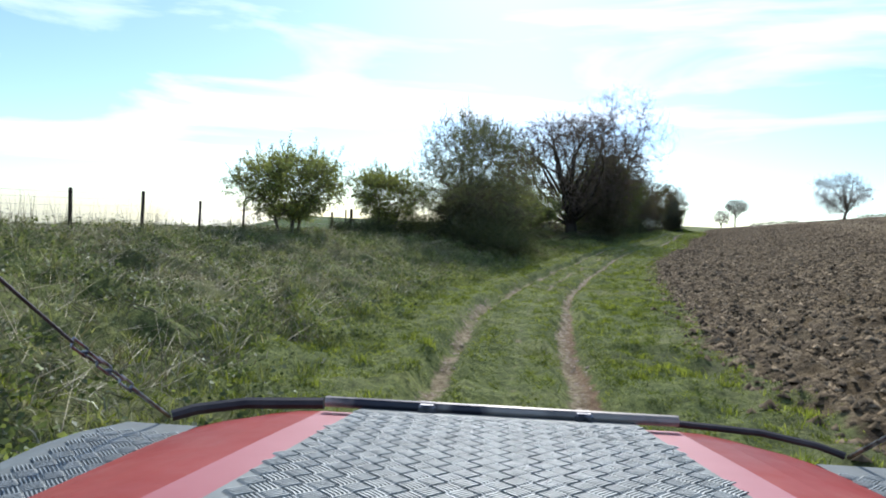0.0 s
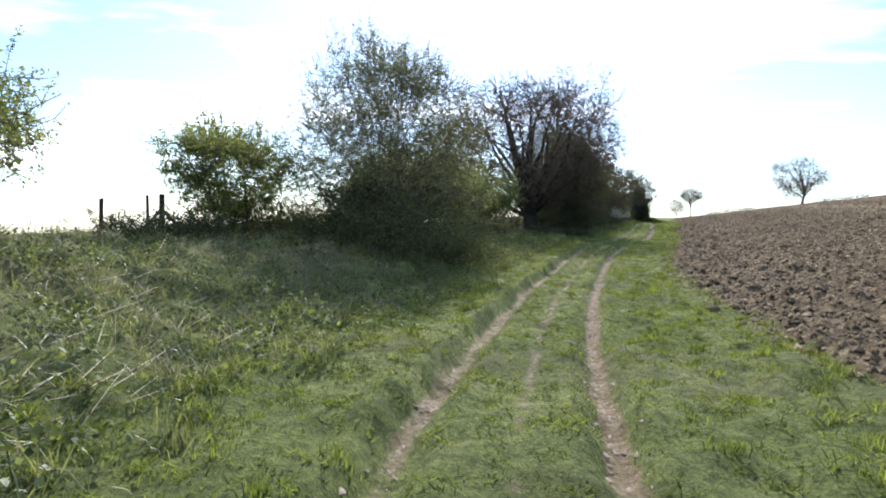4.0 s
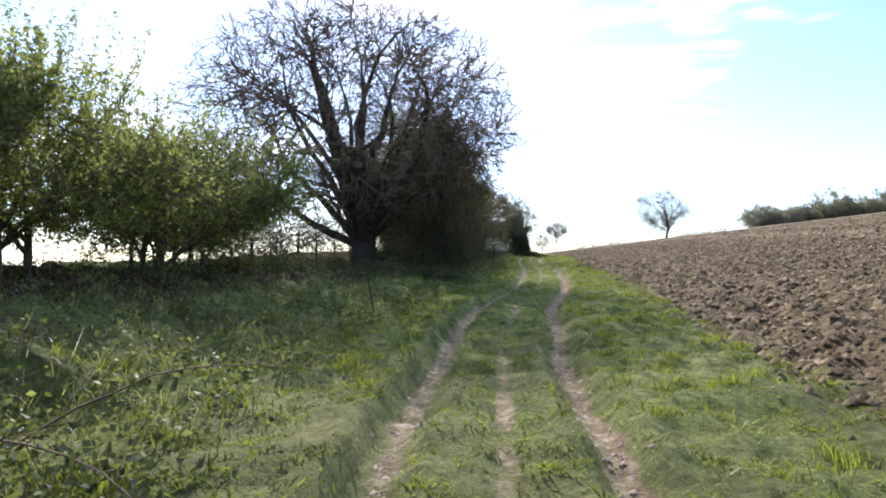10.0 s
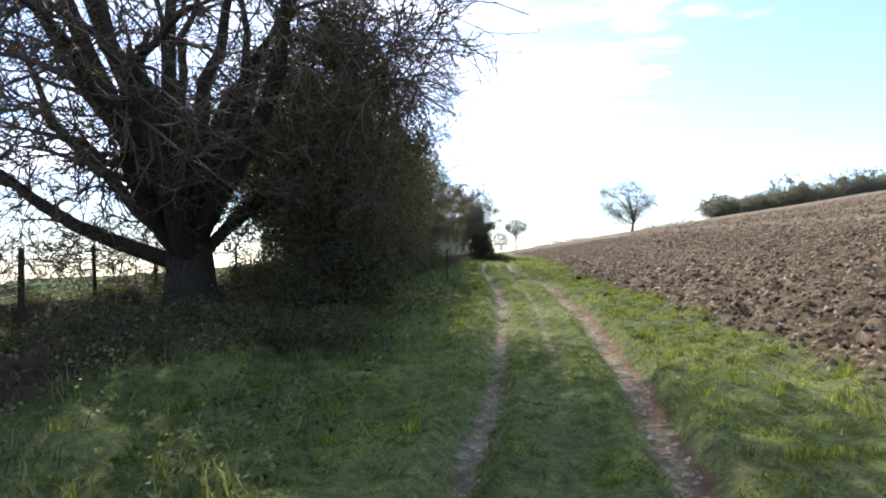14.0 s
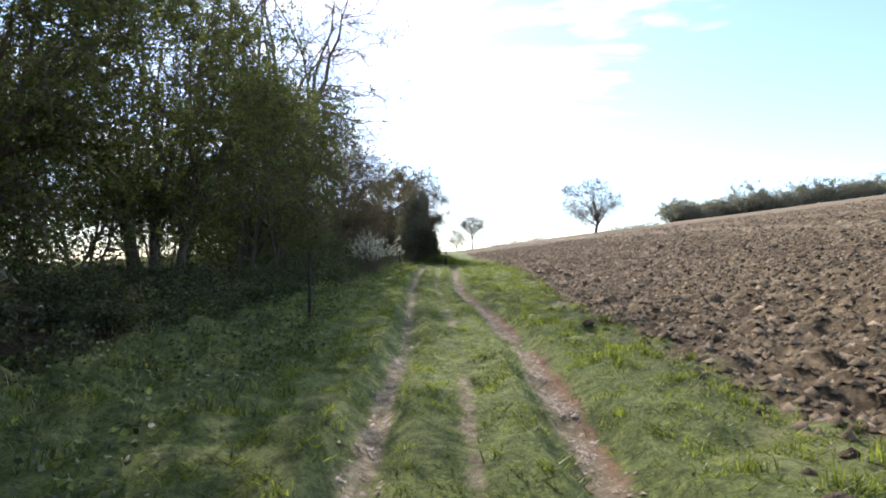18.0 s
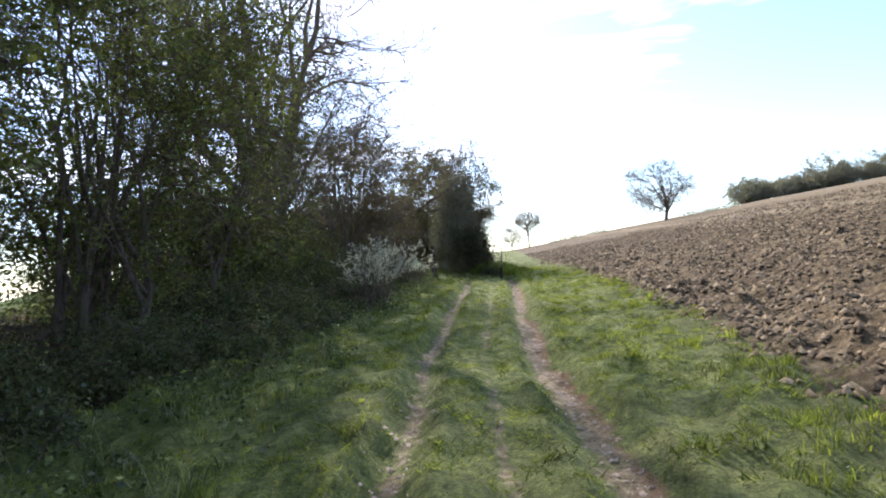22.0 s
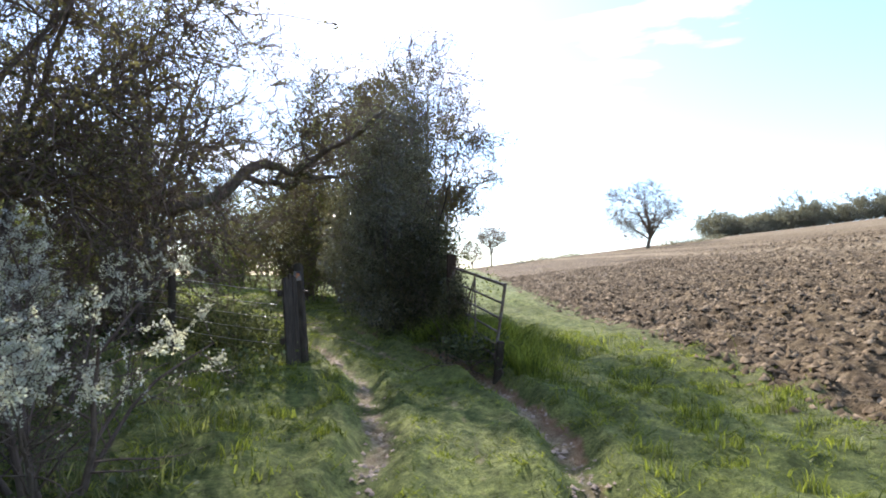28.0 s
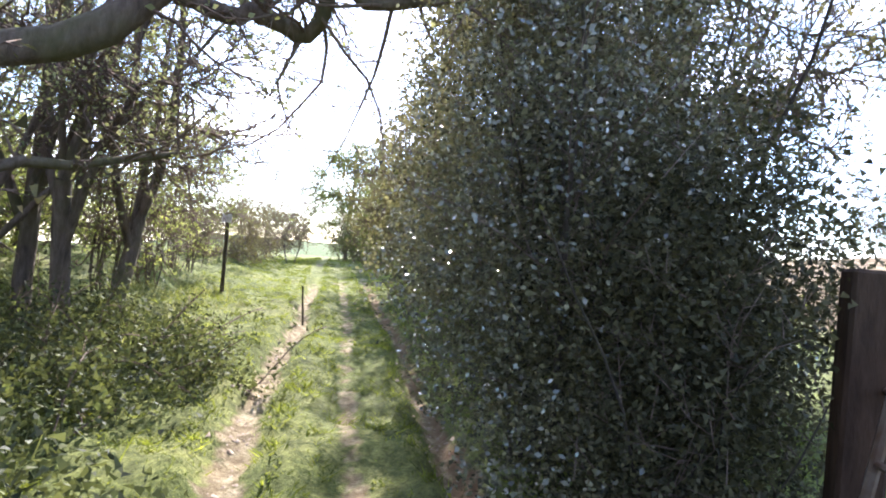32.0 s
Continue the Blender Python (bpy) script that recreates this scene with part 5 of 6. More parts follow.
def clods():
    rng = np.random.default_rng(110)
    for name, n, reach, power, s0, s1 in (("soil_clods", 100000, 13.0, 1.15, 0.032, 0.060), ("far_soil_clods", 42000, 75.0, 1.25, 0.055, 0.10)):
        y = rng.uniform(-4, 150, n)
        o = rng.uniform(0, 1, n) ** power * reach + (0 if reach < 20 else 11)
        x = np.interp(y, EDGE_Y, EDGE_X) + o + rng.normal(size=n) * 0.25 - 0.1
        keep = (y < 108) | (x > np.interp(y, TRACK_Y, TRACK_X) + 7)
        x, y, o = x[keep], y[keep], o[keep]
        size = s0 + s1 * rng.uniform(0, 1, len(x)) ** 1.8
        lumps(name, 111 + n, x, y, size, M_SOIL, "brown clods of freshly ploughed soil", "soil", 0.15, 0.7)
    n = 15000
    y = rng.uniform(0, 116, n)
    side = np.where(rng.uniform(0, 1, n) < 0.55, 0.88, -0.88)
    x = np.interp(y, TRACK_Y, TRACK_X) + np.where(side > 0, rut_line(y, 0.88), rut_line(y, -0.88)) + rng.normal(size=n) * 0.085
    lumps("track_stones", 112, x, y, 0.009 + 0.028 * rng.uniform(0, 1, n) ** 3, M_STONE, "pale flint stones lying in the wheel ruts", "stones", 0.3, 0.6)


clods()

# ---------------------------------------------------------------- fences, gate, posts


def round_post(h, r, seed, sides=9, chamfer=0.02, lean=(0, 0)):
    bm = bmesh.new()
    rng = random.Random(seed)
    rings = []
    wob = [rng.uniform(0.9, 1.08) for _ in range(sides)]
    for z, s in ((-0.35, 1.0), (0.0, 1.02), (h * 0.35, 0.98), (h * 0.7, 0.97), (h - chamfer, 0.95), (h, 0.72)):
        rings.append([bm.verts.new((math.cos(a * 2 * math.pi / sides) * r * s * wob[a] + lean[0] * z, math.sin(a * 2 * math.pi / sides) * r * s * wob[a] + lean[1] * z, z + (rng.uniform(-0.01, 0.01) if z > 0 else 0))) for a in range(sides)])
    for lo, hi in zip(rings, rings[1:]):
        for a in range(sides):
            bm.faces.new((lo[a], lo[(a + 1) % sides], hi[(a + 1) % sides], hi[a]))
    bm.faces.new(rings[-1])
    return bm


def tube_between(bm, a, b, r, sides=6, sag=0.0, steps=1):
    a, b = Vector(a), Vector(b)
    pts = [a.lerp(b, i / steps) - Vector((0, 0, sag * 4 * (i / steps) * (1 - i / steps))) for i in range(steps + 1)]
    d = (b - a).normalized()
    u = d.cross(Vector((0, 0, 1)) if abs(d.z) < 0.9 else Vector((1, 0, 0))).normalized()
    w = d.cross(u)
    rings = [[bm.verts.new(p + (u * math.cos(k * 2 * math.pi / sides) + w * math.sin(k * 2 * math.pi / sides)) * r) for k in range(sides)] for p in pts]
    for lo, hi in zip(rings, rings[1:]):
        for k in range(sides):
            bm.faces.new((lo[k], hi[k], hi[(k + 1) % sides], lo[(k + 1) % sides]))
    bm.faces.new(rings[0])
    bm.faces.new(rings[-1][::-1])


def bevel_box(bm, x0, x1, y0, y1, z0, z1, bev=0.01, m=None):
    r = bmesh.ops.create_cube(bm, size=1.0, matrix=(m or Matrix()) @ Matrix.Translation(((x0 + x1) / 2, (y0 + y1) / 2, (z0 + z1) / 2)) @ Matrix.Diagonal((x1 - x0, y1 - y0, z1 - z0, 1)))
    es = {e for v in r["verts"] for e in v.link_edges}
    bmesh.ops.bevel(bm, geom=list(es), offset=bev, segments=1, affect="EDGES")


def fence(name, points, h, wires, label, net=0.0, seed=0, r=0.05, first=0):
    """Posts at the points with wires strung between."""
    root = empty(name, at_ground(*points[0]), label, "fence")
    o = Vector(root.matrix_world.translation)
    base = [Vector(at_ground(x, y)) - o for x, y in points]
    rng = random.Random(seed)
    for i, b in enumerate(base):
        if i < first:
            continue
        ob = part("post", round_post(h * rng.uniform(0.94, 1.06), r * rng.uniform(0.85, 1.15), seed + i, lean=(rng.uniform(-0.03, 0.03), rng.uniform(-0.03, 0.03))), M_POST, root)
        ob.location = b
    for z in wires:
        line = [base[0] + Vector((0, 0, z))]
        for a, b in zip(base, base[1:]):
            line += [a.lerp(b, s) + Vector((0, 0, z - 0.08 * s * (1 - s))) for s in (0.33, 0.67, 1.0)]
        line = np.array([tuple(q) for q in line])
        r4 = np.full(len(line) - 1, 0.0032)
        mesh_ob("wire", *pipe(line[:-1], line[1:], r4, r4, 4), M_WIRE, root)
    if net:
        bm = bmesh.new()
        for a, b in zip(base, base[1:]):
            n = max(2, int((b - a).length / 0.3))
            for k in range(1, n):
                p = a.lerp(b, k / n)
                tube_between(bm, p + Vector((0, 0, 0.03)), p + Vector((0, 0, net)), 0.0022, 3)
        tagged(part("netting", bm, M_WIRE, root), kind="stuff")
    return root


fence_y = [3.0, 6.0, 9.1, 12.1, 14.7, 17.4, 20.4, 23.7, 27.1, 29.3, 32.4, 35.6, 38.8, 42.0, 45.2, 48.4, 51.6, 54.8, 57.8, 60.0, 62.4, 64.8, 67.6, 70.4, 73.4, 76.4, 79.4, 82.4]
fence_line = [(float(np.interp(y, [0, 12, 17.4, 20.4, 27.1, 29.3, 45, 58, 70, 85], [-14.6, -15.4, -16.0, -16.6, -16.8, -17.3, -16.2, -14.9, -14.6, -14.2])), y) for y in fence_y]
fence("field_fence", fence_line, 1.18, (1.12, 0.97, 0.78, 0.55, 0.33, 0.12), "weathered wooden post and wire stock fence on top of the bank", 0.78, 3)
# brace of the straining post
strainer = empty("straining_post", at_ground(-17.35, 29.9), "thick weathered straining post with two slanting braces", "post")
part("post", round_post(1.25, 0.085, 77), M_POST, strainer)
for s in (-1, 1):
    bm = bmesh.new()
    tube_between(bm, (0, s * 0.06, 0.75), (0.05, s * 1.05, 0.02), 0.045, 7)
    part("brace", bm, M_POST, strainer)
for x, y, h, lx, ly, lab in ((-6.98, 75.9, 1.36, 0.01, 0.0, "lone weathered fence post at the hedge foot"), (-8.7, 48.9, 0.8, -0.2, 0.05, "leaning old stick in the bank grass"), (-10.5, 115.0, 0.72, -0.12, 0.05, "short dead stick standing between the lane ruts")):
    st = empty("stake", at_ground(x, y), lab, "post", "old stakes")
    part("post", round_post(h, 0.034 if 60 < y < 100 else 0.018, int(y * 10), lean=(lx, ly)), M_POST, st)
# wire fence beside the gateway
fence("gateway_fence", [(-6.55, 103.9), (-8.15, 104.3), (-10.4, 105.6), (-12.8, 106.9)], 1.15, (1.05, 0.86, 0.68, 0.5, 0.32), "wooden posts with five slack wires beside the gateway", 0.0, 9, 0.06, 1)


M_ORANGE = mat("orange_arrow_paint", lambda nt, n, l: principled(n, l, noise_ramp(nt, n, l, 30.0, [(0.3, (0.50, 0.17, 0.06)), (0.7, (0.62, 0.26, 0.12))], 4)[0], 0.6))


def gateway():
    z0 = at_ground(-6.34, 104.76)
    g = empty("gate_post", z0, "big square weathered oak gate post leaning off the track", "post")
    g.matrix_world = pose(*z0, 0, -4.5, 0)
    bm = bmesh.new()
    bevel_box(bm, -0.06, 0.06, -0.085, 0.085, -0.3, 1.46, 0.018)
    for v in bm.verts:
        if v.co.z > 1.2:
            v.co.z += 0.02 * v.co.x / 0.1 - 0.03 * v.co.y / 0.1
    part("post", bm, M_POST, g)
    bm = bmesh.new()
    tube_between(bm, (0.045, -0.05, 1.05), (0.125, -0.05, 1.05), 0.018, 8)
    part("hinge_pin", bm, M_GALV, g, "rusty iron hinge pin")
    bm = bmesh.new()
    bevel_box(bm, -0.055, 0.055, -0.097, -0.088, 1.22, 1.36, 0.003)
    sign = part("waymark", bm, M_STEEL, g, "small grey waymark plaque")
    bm = bmesh.new()
    bevel_box(bm, -0.012, 0.012, -0.102, -0.098, -0.045, 0.02, 0.001)
    for a, b in ((-0.028, 0.0), (0.0, 0.028)):
        bevel_box(bm, min(a, b), max(a, b), -0.102, -0.098, 0.012, 0.03, 0.001)
    bevel_box(bm, -0.014, 0.014, -0.102, -0.098, 0.03, 0.044, 0.001)
    bmesh.ops.rotate(bm, verts=bm.verts, cent=(0, 0, 0), matrix=Matrix.Rotation(radians(35), 3, "Y"))
    bmesh.ops.translate(bm, verts=bm.verts, vec=(0, 0, 1.29))
    part("arrow", bm, M_ORANGE, sign, "orange arrow")
    p = empty("board_panel", at_ground(-6.40, 104.30), "short panel of upright weathered boards beside the gate post", "fence")
    p.matrix_world = pose(*at_ground(-6.40, 104.30), 0, -4.0, -4)
    rng = random.Random(4)
    for k in range(6):
        bm = bmesh.new()
        y0 = -0.32 + k * 0.112
        bevel_box(bm, -0.014, 0.014, y0, y0 + 0.098, -0.1, 1.30 + rng.uniform(-0.05, 0.04), 0.005, pose(0, 0, 0, rng.uniform(-1.2, 1.2), 0, 0))
        part("board", bm, M_POST, p)
    for z in (0.35, 1.02):
        bm = bmesh.new()
        bevel_box(bm, -0.075, -0.018, -0.34, 0.35, z, z + 0.09, 0.008)
        part("rail", bm, M_POST, p)
    # the open tubular gate
    a, b = Vector(at_ground(-3.56, 104.2)), Vector(at_ground(-4.2, 107.2))
    L = (b - a).length
    gate = empty("field_gate", a, "rusty tubular steel field gate standing open against the holly", "gate", rz=math.degrees(math.atan2(b.y - a.y, b.x - a.x)))
    gate.matrix_world = Matrix.Translation(a) @ pose(0, 0, 0, 0, 0, math.degrees(math.atan2(b.y - a.y, b.x - a.x))) @ pose(0, 0, 0, 7, -4.5, 0)
    top = 1.36
    for k, z in enumerate((top, top - 0.26, top - 0.48, top - 0.68, top - 0.86, top - 1.02)):
        bm = bmesh.new()
        tube_between(bm, (0, 0, z), (L, 0, z + 0.04), 0.024 if k == 0 else 0.017, 8)
        part("rail", bm, M_GALV, gate)
    for x in (0.0, L):
        bm = bmesh.new()
        tube_between(bm, (x, 0, top - 1.06), (x, 0, top + 0.03), 0.024, 8)
        part("stile", bm, M_GALV, gate)
    for x0, x1 in ((0.95, 1.5), (2.05, 1.5)):
        bm = bmesh.new()
        tube_between(bm, (x0, 0.03, top - 1.0), (x1, 0.03, top), 0.012, 6)
        part("brace", bm, M_GALV, gate)
    bm = bmesh.new()
    tube_between(bm, (1.5, 0.03, top - 1.02), (1.5, 0.03, top), 0.012, 6)
    part("upright", bm, M_GALV, gate)
    sh = empty("gate_shutting_post", (a.x + 0.06, a.y - 0.14, at_ground(-3.5, 104.06)[2]), "old leaning post at the free end of the gate", "post")
    part("post", round_post(0.55, 0.06, 33, lean=(0.1, 0.02)), M_POST, sh)
    hp = empty("gate_hanging_post", at_ground(-4.06, 107.4), "brown square post on which the open field gate hangs", "post")
    bm = bmesh.new()
    bevel_box(bm, -0.09, 0.09, -0.09, 0.09, -0.3, 1.68, 0.015)
    part("post", bm, M_OAKPOST, hp)
    for z in (0.45, 1.2):
        bm = bmesh.new()
        tube_between(bm, (0.06, -0.09, z), (0.06, -0.16, z), 0.016, 8)
        part("hinge_pin", bm, M_GALV, hp, "rusty iron hinge pin")
    # way marker in the lane
    w = empty("marker_post", at_ground(-13.3, 116.6), "thin marker post with a small pale plate", "sign")
    part("post", round_post(1.7, 0.04, 35), M_POST, w)
    bm = bmesh.new()
    bevel_box(bm, -0.12, 0.12, -0.055, -0.043, 1.5, 1.68, 0.004)
    part("plate", bm, M_WIRE, w, "small pale metal plate")


gateway()


# the long low limb over the gateway
def low_limb():
    rng = np.random.default_rng(7)
    base = np.array(at_ground(-14.6, 105.0))
    root = empty("overhanging_limb", tuple(base), "long crooked limb reaching low over the gateway", "branch")

    def bough(knots, r0, r1, sides=8, wob=0.025):
        k = np.array(knots) - base
        pts = []
        for i in range(len(k) - 1):
            p0, p1, p2, p3 = k[max(i - 1, 0)], k[i], k[i + 1], k[min(i + 2, len(k) - 1)]
            for t in (0, 0.25, 0.5, 0.75):
                pts.append(0.5 * (2 * p1 + (p2 - p0) * t + (2 * p0 - 5 * p1 + 4 * p2 - p3) * t * t + (3 * p1 - p0 - 3 * p2 + p3) * t ** 3))
        pts = np.array(pts + [k[-1]])
        pts[1:-1] += rng.normal(size=(len(pts) - 2, 3)) * wob
        r = np.linspace(r0, r1, len(pts)) * rng.uniform(0.9, 1.12, len(pts))
        mesh_ob("limb", *pipe(pts[:-1], pts[1:], r[:-1], r[1:], sides), M_BARK, root, smooth=True)
        return pts
    main = bough([(-14.5, 105.1, base[2] + 2.7), (-12.2, 105.9, 5.05), (-9.8, 107.0, 4.68), (-8.8, 107.8, 4.88), (-8.15, 108.35, 5.58), (-7.75, 108.45, 5.64), (-7.3, 108.5, 5.52), (-6.7, 108.3, 5.9), (-6.0, 108.0, 6.2), (-5.2, 107.9, 6.9)], 0.17, 0.035, 9)
    loop = bough([(-8.3, 108.25, 5.42), (-8.0, 108.4, 5.28), (-7.72, 108.5, 5.3), (-7.45, 108.7, 5.22), (-7.2, 108.55, 5.5)], 0.075, 0.06, 7, 0.012)
    bough([(-7.74, 108.48, 5.32), (-7.62, 108.46, 5.48), (-7.45, 108.48, 5.58)], 0.045, 0.045, 6, 0.008)
    arm = bough([(-7.25, 108.55, 5.5), (-6.6, 108.7, 5.42), (-6.0, 108.8, 5.6), (-5.4, 108.8, 5.55)], 0.06, 0.02, 7)
    hook = bough([(-7.0, 108.4, 5.72), (-7.15, 108.4, 6.1), (-7.0, 108.5, 6.4), (-6.6, 108.5, 6.7)], 0.04, 0.015, 6)
    low = bough([(-12.0, 106.0, 4.95), (-10.4, 107.3, 3.95), (-9.9, 108.6, 4.1), (-9.2, 109.6, 4.4)], 0.09, 0.025, 7)
    k = np.concatenate([main[14:], loop[4:], arm[3:], hook[2:], low[8:]])
    idx = rng.integers(0, len(k), 80)
    g = grow(rng, k[idx], rng.normal(size=(80, 3)) + np.array([0.3, -0.1, 0.35]), rng.uniform(0.5, 1.9, 80), np.full(80, 0.017), [lv(6, 0.22, 0.04, 0.3, 6, (0.2, 1), (25, 60), (0.3, 0.5), 0.6), lv(4, 0.2, 0.03, 0.4, 4, (0.2, 1), (25, 60), (0.4, 0.6), 0.7), lv(2, 0.2, 0, 0.6)])
    tagged(mesh_ob("crown", *join([tubes(*s, sides=4) for s in g]), M_TWIG, root, smooth=True), kind="stuff")
    tagged(mesh_ob("foliage", *leaves(rng, along_segments(rng, g[2], 1500, 0.05), 0.035, 0.2, 1.6), M_WILLOW, root), kind="stuff")


low_limb()


# big clods thrown on the verge, a pale stone
def verge_lump(x, y, s, seed, label, category, material, group):
    rng = np.random.default_rng(seed)
    bm = bmesh.new()
    bmesh.ops.create_icosphere(bm, subdivisions=3, radius=1.0)
    for v in bm.verts:
        p = v.co
        k = 1 + 0.35 * noise.noise(p * 1.3 + Vector((seed, 0, 0))) + 0.22 * noise.noise(p * 3.1 + Vector((0, seed, 0)))
        v.co = Vector((p.x * s * 1.2, p.y * s, p.z * s * 0.62)) * k
    me = bpy.data.meshes.new("lump")
    bm.to_mesh(me)
    bm.free()
    me.materials.append(material)
    ob = new("soil_clod" if category == "soil" else "pale_stone", me)
    ob.matrix_world = pose(*at_ground(x, y, s * 0.25), 0, 0, seed * 47)
    tagged(ob, label, category, group)


for k, (x, y, s) in enumerate(((-2.7, 30.1, 0.13), (-2.2, 29.0, 0.24), (-1.75, 28.7, 0.18), (-2.4, 76.6, 0.17), (-2.0, 74.9, 0.15), (-1.6, 73.2, 0.14), (0.2, 103.5, 0.16), (-2.6, 67.2, 0.14))):
    verge_lump(x, y, s * 0.62, k + 1, "dark clod of ploughed soil lying on the grass verge", "soil", M_CLOD, "verge clods")
verge_lump(-2.15, 74.1, 0.06, 21, "pale flint stone at the edge of the ploughing", "stone", M_STONE, "")


# ---------------------------------------------------------------- the red off-road vehicle at the start of the track
def vehicle():
    root = empty("off_road_vehicle", (0, 0, 0), "red open off-road vehicle with treadplate on bonnet and wings", "vehicle")
    root.matrix_world = pose(0, 0, -0.064, 0.7, -0.9, 17.6) @ pose(0.05, 0, 0)

    def sheet(name, rows, material, parent, thick=0.012, label=""):
        """A curved panel from rows of points, with thickness."""
        bm = bmesh.new()
        g = [[bm.verts.new(p) for p in row] for row in rows]
        for a, b in zip(g, g[1:]):
            for k in range(len(a) - 1):
                bm.faces.new((a[k], a[k + 1], b[k + 1], b[k]))
        bmesh.ops.recalc_face_normals(bm, faces=bm.faces)
        if sum((f.normal.z for f in bm.faces)) < 0:
            bmesh.ops.reverse_faces(bm, faces=bm.faces)
        r = bmesh.ops.solidify(bm, geom=list(bm.faces), thickness=thick)
        return part(name, bm, material, parent, label)

    def top_z(d):
        return float(np.interp(d, [0.3, 0.775, 1.3, 1.55, 1.61], [1.375, 1.325, 1.265, 1.234, 1.224]))

    def half(d):
        return float(np.interp(d, [0.3, 1.3, 1.5, 1.56, 1.61], [0.75, 0.74, 0.735, 0.715, 0.66]))
    def plate_half(d):
        return float(np.interp(d, [0.3, 0.9, 1.5, 1.56], [0.46, 0.40, 0.337, 0.333]))
    ds = [0.3 + 1.305 * k / 16 for k in range(17)]
    bonnet = sheet("bonnet", [[(s, d, top_z(d) - 0.012) for s in np.linspace(-1, 1, 9) * (plate_half(d) + 0.105)] for d in ds], M_PINK, root, 0.01, "sun-bleached pink-red bonnet")
    plate = sheet("treadplate", [[(s, d, top_z(d) + 0.004) for s in np.linspace(-1, 1, 7) * plate_half(d)] for d in ds], M_PLATE, bonnet, 0.004, "aluminium five-bar treadplate")
    # raised bars of the treadplate, joined
    bm = bmesh.new()

    def bars(x0, x1, d0, d1, zf, pitch=0.037):
        n = int((x1 - x0 + d1 - d0) / pitch) + 2
        for j in range(-n, n):
            for i in range(-n, n):
                cx, cy = (x0 + x1) / 2 + (i - j) * pitch * 0.7071, (d0 + d1) / 2 + (i + j) * pitch * 0.7071
                if x0 < 0 < x1 and abs(cx) > plate_half(cy) - 0.012:
                    continue
                if not (x0 + 0.012 < cx < x1 - 0.012 and d0 + 0.012 < cy < d1 - 0.012):
                    continue
                a = math.pi / 4 + (math.pi / 2 if (i + j) % 2 else 0)
                ca, sa = math.cos(a), math.sin(a)
                for q in range(5):
                    o = (q - 2) * 0.0070
                    v, w = [], []
                    for sx, sy in ((-1, -1), (1, -1), (1, 1), (-1, 1)):
                        for lst, f, up in ((v, 1.0, 0.0), (w, 0.7, 0.0026)):
                            lx, ly = sx * 0.0195 * f, o + sy * 0.0018 * f
                            px, py = cx + lx * ca - ly * sa, cy + lx * sa + ly * ca
                            lst.append(bm.verts.new((px, py, zf(py, px) + up)))
                    bm.faces.new(w)
                    for k in range(4):
                        bm.faces.new((v[k], v[(k + 1) % 4], w[(k + 1) % 4], w[k]))
    bars(-0.46, 0.46, 0.35, 1.54, lambda d, x: top_z(d) + 0.0045)
    tagged(part("tread_bar", bm, M_BAR, plate), kind="stuff")
    for s in (-1, 1):
        wing = sheet("wing", [[(s * (half(d) * k + (plate_half(d) + 0.105) * (1 - k)), d, top_z(d) - 0.012 - 0.046 * k * k) for k in np.linspace(0, 1, 5)] for d in ds], M_RED, root, 0.012, "red painted wing with scratches")
        sheet("wing_side", [[(s * (half(d) + 0.01 * k), d, top_z(d) - 0.058 - 0.42 * k) for k in np.linspace(0, 1, 4)] for d in ds], M_RED, root, 0.012)
        cover = sheet("wing_treadplate", [[(s * x, d, float(np.interp(d, [0.6, 1.0, 1.35, 1.5], [1.215, 1.21, 1.20, 1.185])) - 0.02 * max(0.0, (x - 0.9) / 0.1) ** 2) for x in np.linspace(half(d) - 0.01, 1.0 - max(0.0, d - 1.3) ** 2 * 2.2, 5)] for d in [0.6 + 0.92 * k / 11 for k in range(12)]], M_PLATE, root, 0.006, "aluminium treadplate on the wing top")
        bm = bmesh.new()
        bars(min(s * 0.71, s * 0.93), max(s * 0.71, s * 0.93), 0.62, 1.46, lambda d, x: float(np.interp(d, [0.6, 1.0, 1.35, 1.5], [1.215, 1.21, 1.20, 1.185])) + 0.0005)
        tagged(part("tread_bar", bm, M_BAR, cover), kind="stuff")
        # black moulded rail from the wing corner to the middle bar
        bm = bmesh.new()
        path = [(s * 0.81, 1.575, 1.188), (s * 0.76, 1.60, 1.200), (s * 0.64, 1.63, 1.214), (s * 0.44, 1.64, 1.222)]
        for a, b in zip(path, path[1:]):
            tube_between(bm, a, b, 0.015 if s < 0 else 0.009, 8)
        part("corner_rail", bm, M_BLACK, root, "scuffed black corner rail")
        # limb riser cable with shackle and chain
        bm = bmesh.new()
        tube_between(bm, (s * 0.81, 1.56, 1.19), Vector((s * 0.81, 1.56, 1.19)).lerp(Vector((s * 0.855, 1.25, 1.435)), 0.45), 0.0055, 8)
        part("turnbuckle", bm, M_CHAIN, root, "bright turnbuckle")
        for k in range(5):
            bm = bmesh.new()
            t = 0.44 + k * 0.11
            a = Vector((s * 0.81, 1.56, 1.19)).lerp(Vector((s * 0.855, 1.25, 1.435)), t)
            b = Vector((s * 0.81, 1.56, 1.19)).lerp(Vector((s * 0.855, 1.25, 1.435)), t + 0.12)
            off = Vector((0.008, 0, 0)) if k % 2 else Vector((0, 0.003, 0.008))
            tube_between(bm, a + off, b + off, 0.003, 6)
            tube_between(bm, a - off, b - off, 0.003, 6)
            tube_between(bm, a + off, a - off, 0.003, 6)
            tube_between(bm, b + off, b - off, 0.003, 6)
            part("chain_link", bm, M_CHAIN, root)
        bm = bmesh.new()
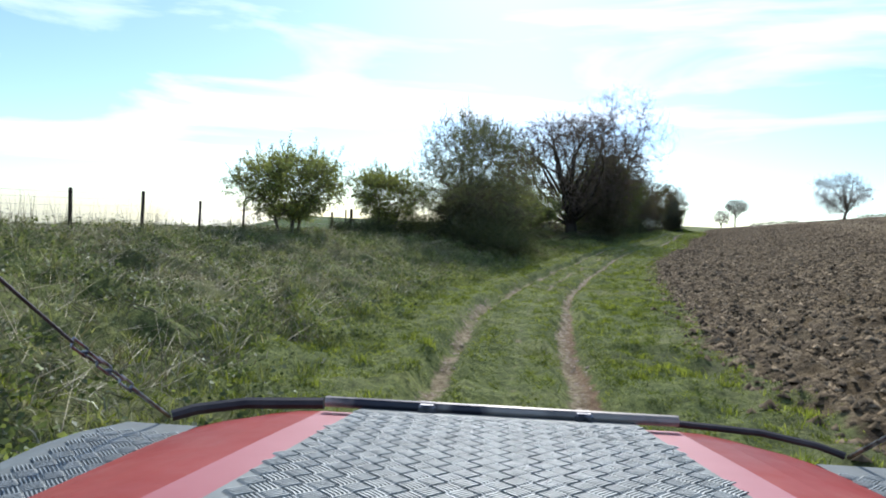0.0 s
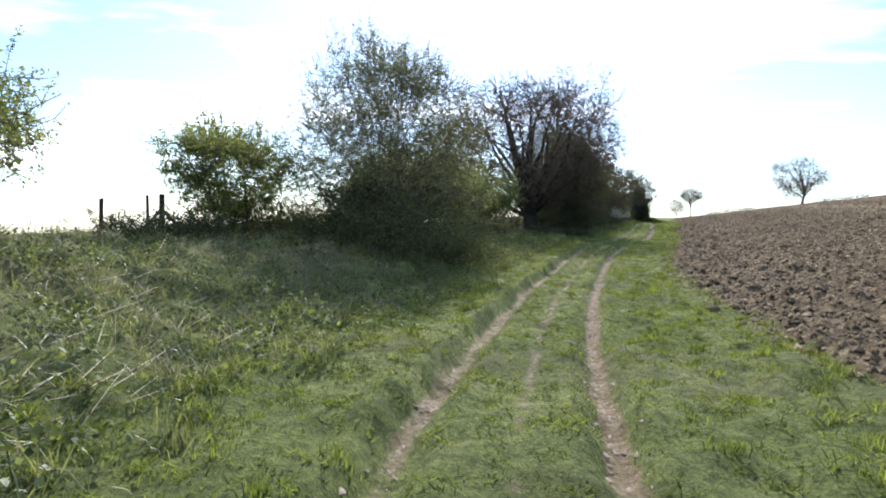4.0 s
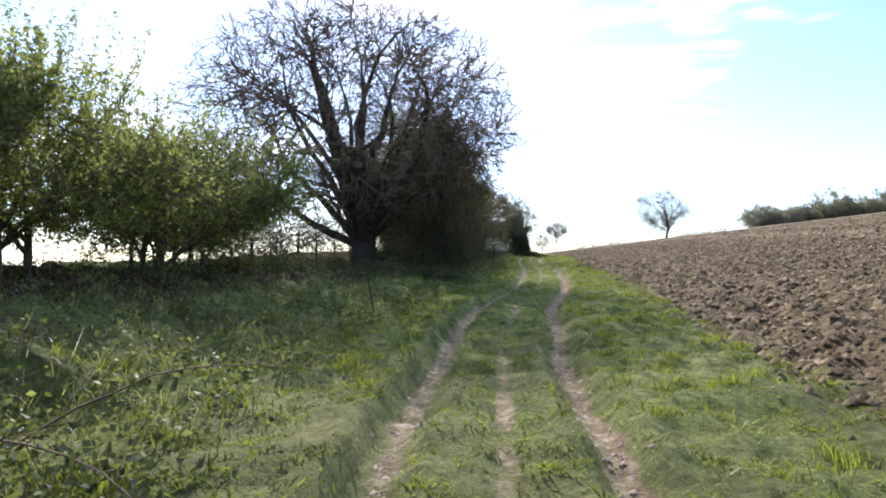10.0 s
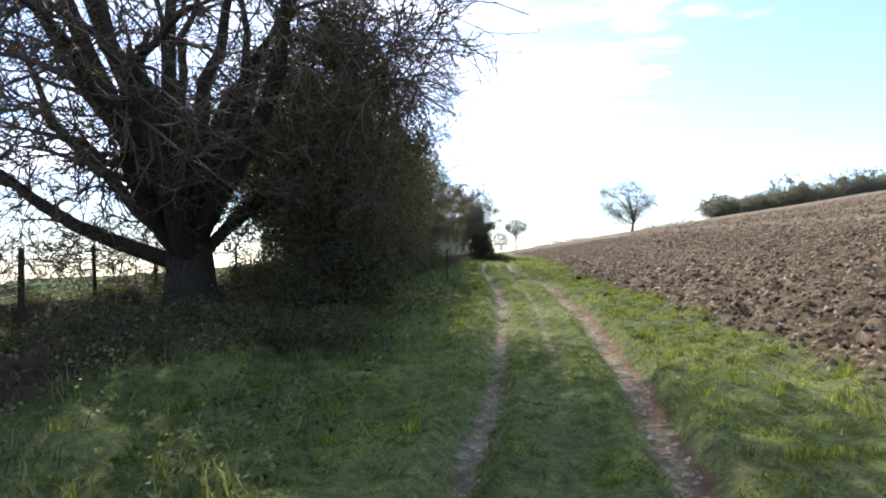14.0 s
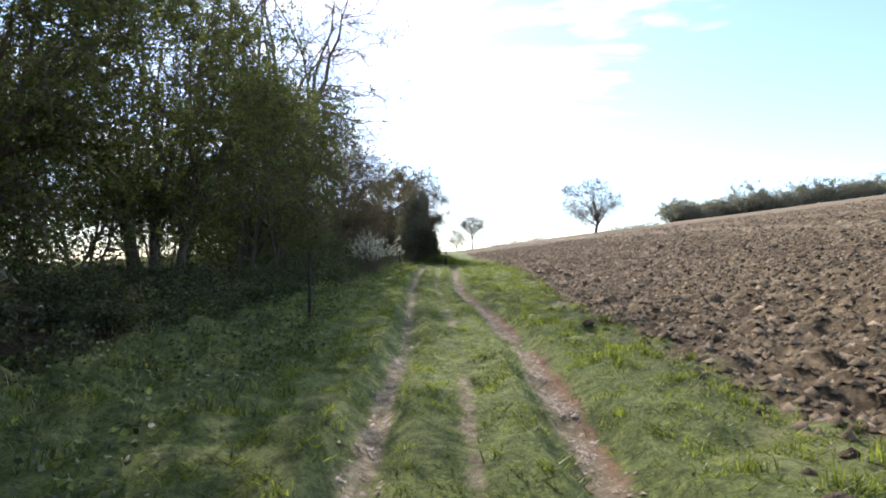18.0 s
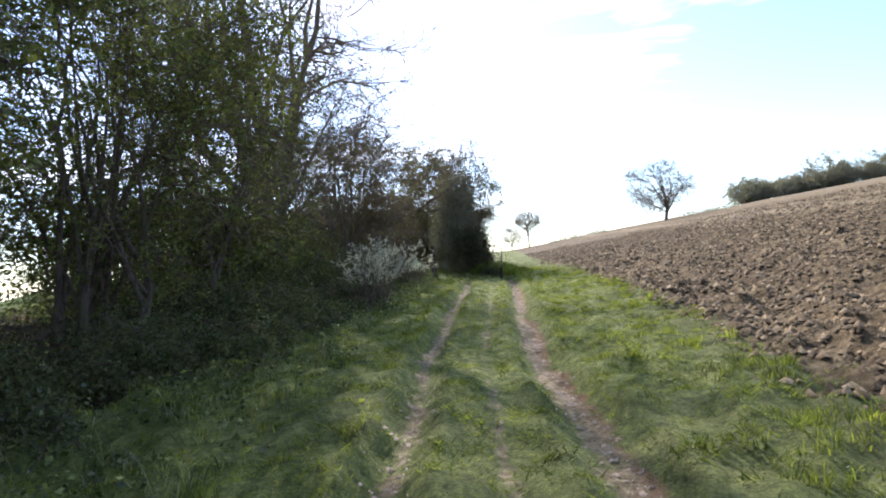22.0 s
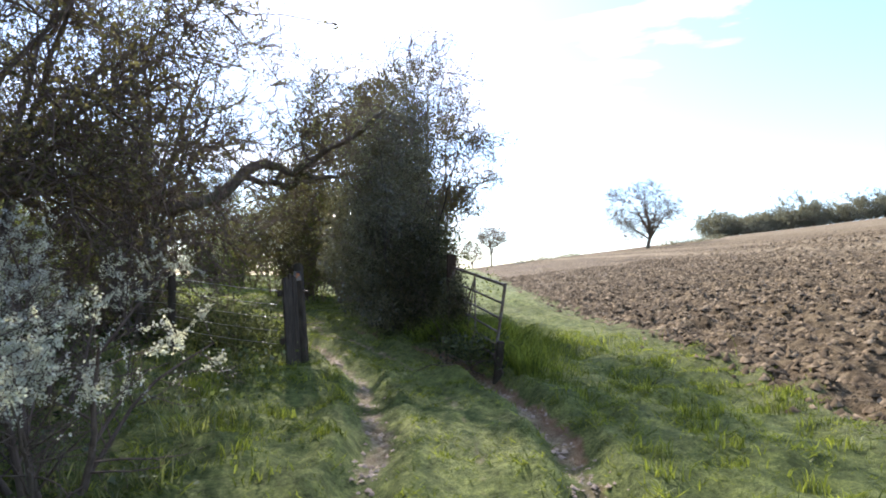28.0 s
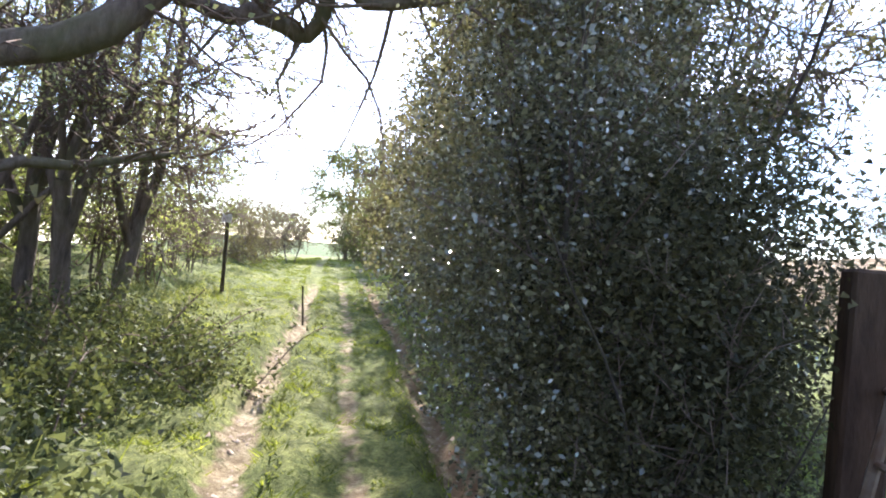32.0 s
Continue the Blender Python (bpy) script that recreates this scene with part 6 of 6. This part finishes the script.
        tube_between(bm, (s * 0.855, 1.25, 1.435), (s * 0.80, 0.50, 1.96), 0.0035, 6)
        part("cable", bm, M_BLACK, root, "thin dark limb riser cable")
        # windscreen pillar
        bm = bmesh.new()
        tube_between(bm, (s * 0.86, 0.30, 1.30), (s * 0.81, 0.42, 2.04), 0.03, 8)
        part("pillar", bm, M_BLACK, root)
    bm = bmesh.new()
    tube_between(bm, (-0.425, 1.60, 1.240), (0.435, 1.60, 1.240), 0.0135, 12)
    part("bonnet_bar", bm, M_STEEL, root, "worn steel tube across the bonnet front")
    for x in (-0.17, 0.21):
        bm = bmesh.new()
        bevel_box(bm, x - 0.022, x + 0.022, 1.575, 1.62, 1.215, 1.250, 0.006)
        part("clamp", bm, M_CHAIN, root, "clamp on the bonnet bar")
    # front, tub and wheels
    bm = bmesh.new()
    bevel_box(bm, -0.72, 0.72, 1.40, 1.52, 0.62, 1.12, 0.03)
    part("front_panel", bm, M_RED, root)
    bm = bmesh.new()
    bevel_box(bm, -0.85, 0.85, 1.58, 1.72, 0.52, 0.68, 0.02)
    part("bumper", bm, M_BLACK, root, "black steel bumper")
    for s in (-1, 1):
        bm = bmesh.new()
        bevel_box(bm, min(s * 0.84, s * 0.88), max(s * 0.84, s * 0.88), -2.3, 0.3, 0.55, 1.2, 0.015)
        part("body_side", bm, M_RED, root)
        for y in (0.95, -1.55):
            bm = bmesh.new()
            bmesh.ops.create_cone(bm, cap_ends=True, segments=28, radius1=0.41, radius2=0.41, depth=0.24, matrix=pose(s * 0.74, y, 0.41, 0, 90, 0))
            bmesh.ops.bevel(bm, geom=[e for e in bm.edges if len(e.link_faces) == 2 and max(len(f.verts) for f in e.link_faces) > 4], offset=0.05, segments=2, affect="EDGES")
            tyre = part("wheel", bm, M_BLACK, root, "black knobbly tyre")
            bm = bmesh.new()
            bmesh.ops.create_cone(bm, cap_ends=True, segments=20, radius1=0.22, radius2=0.18, depth=0.03, matrix=pose(s * 0.875, y, 0.41, 0, 90 * s, 0))
            part("rim", bm, M_PLATE, tyre)
    bm = bmesh.new()
    bevel_box(bm, -0.84, 0.84, -2.3, 0.3, 0.55, 0.6, 0.01)
    part("floor_pan", bm, M_BLACK, root)
    bm = bmesh.new()
    bevel_box(bm, -0.84, 0.84, -2.34, -2.3, 0.55, 1.2, 0.01)
    part("tailgate", bm, M_RED, root)
    bm = bmesh.new()
    bevel_box(bm, -0.86, 0.86, 0.27, 0.31, 0.6, 1.3, 0.01)
    part("bulkhead", bm, M_RED, root)


vehicle()
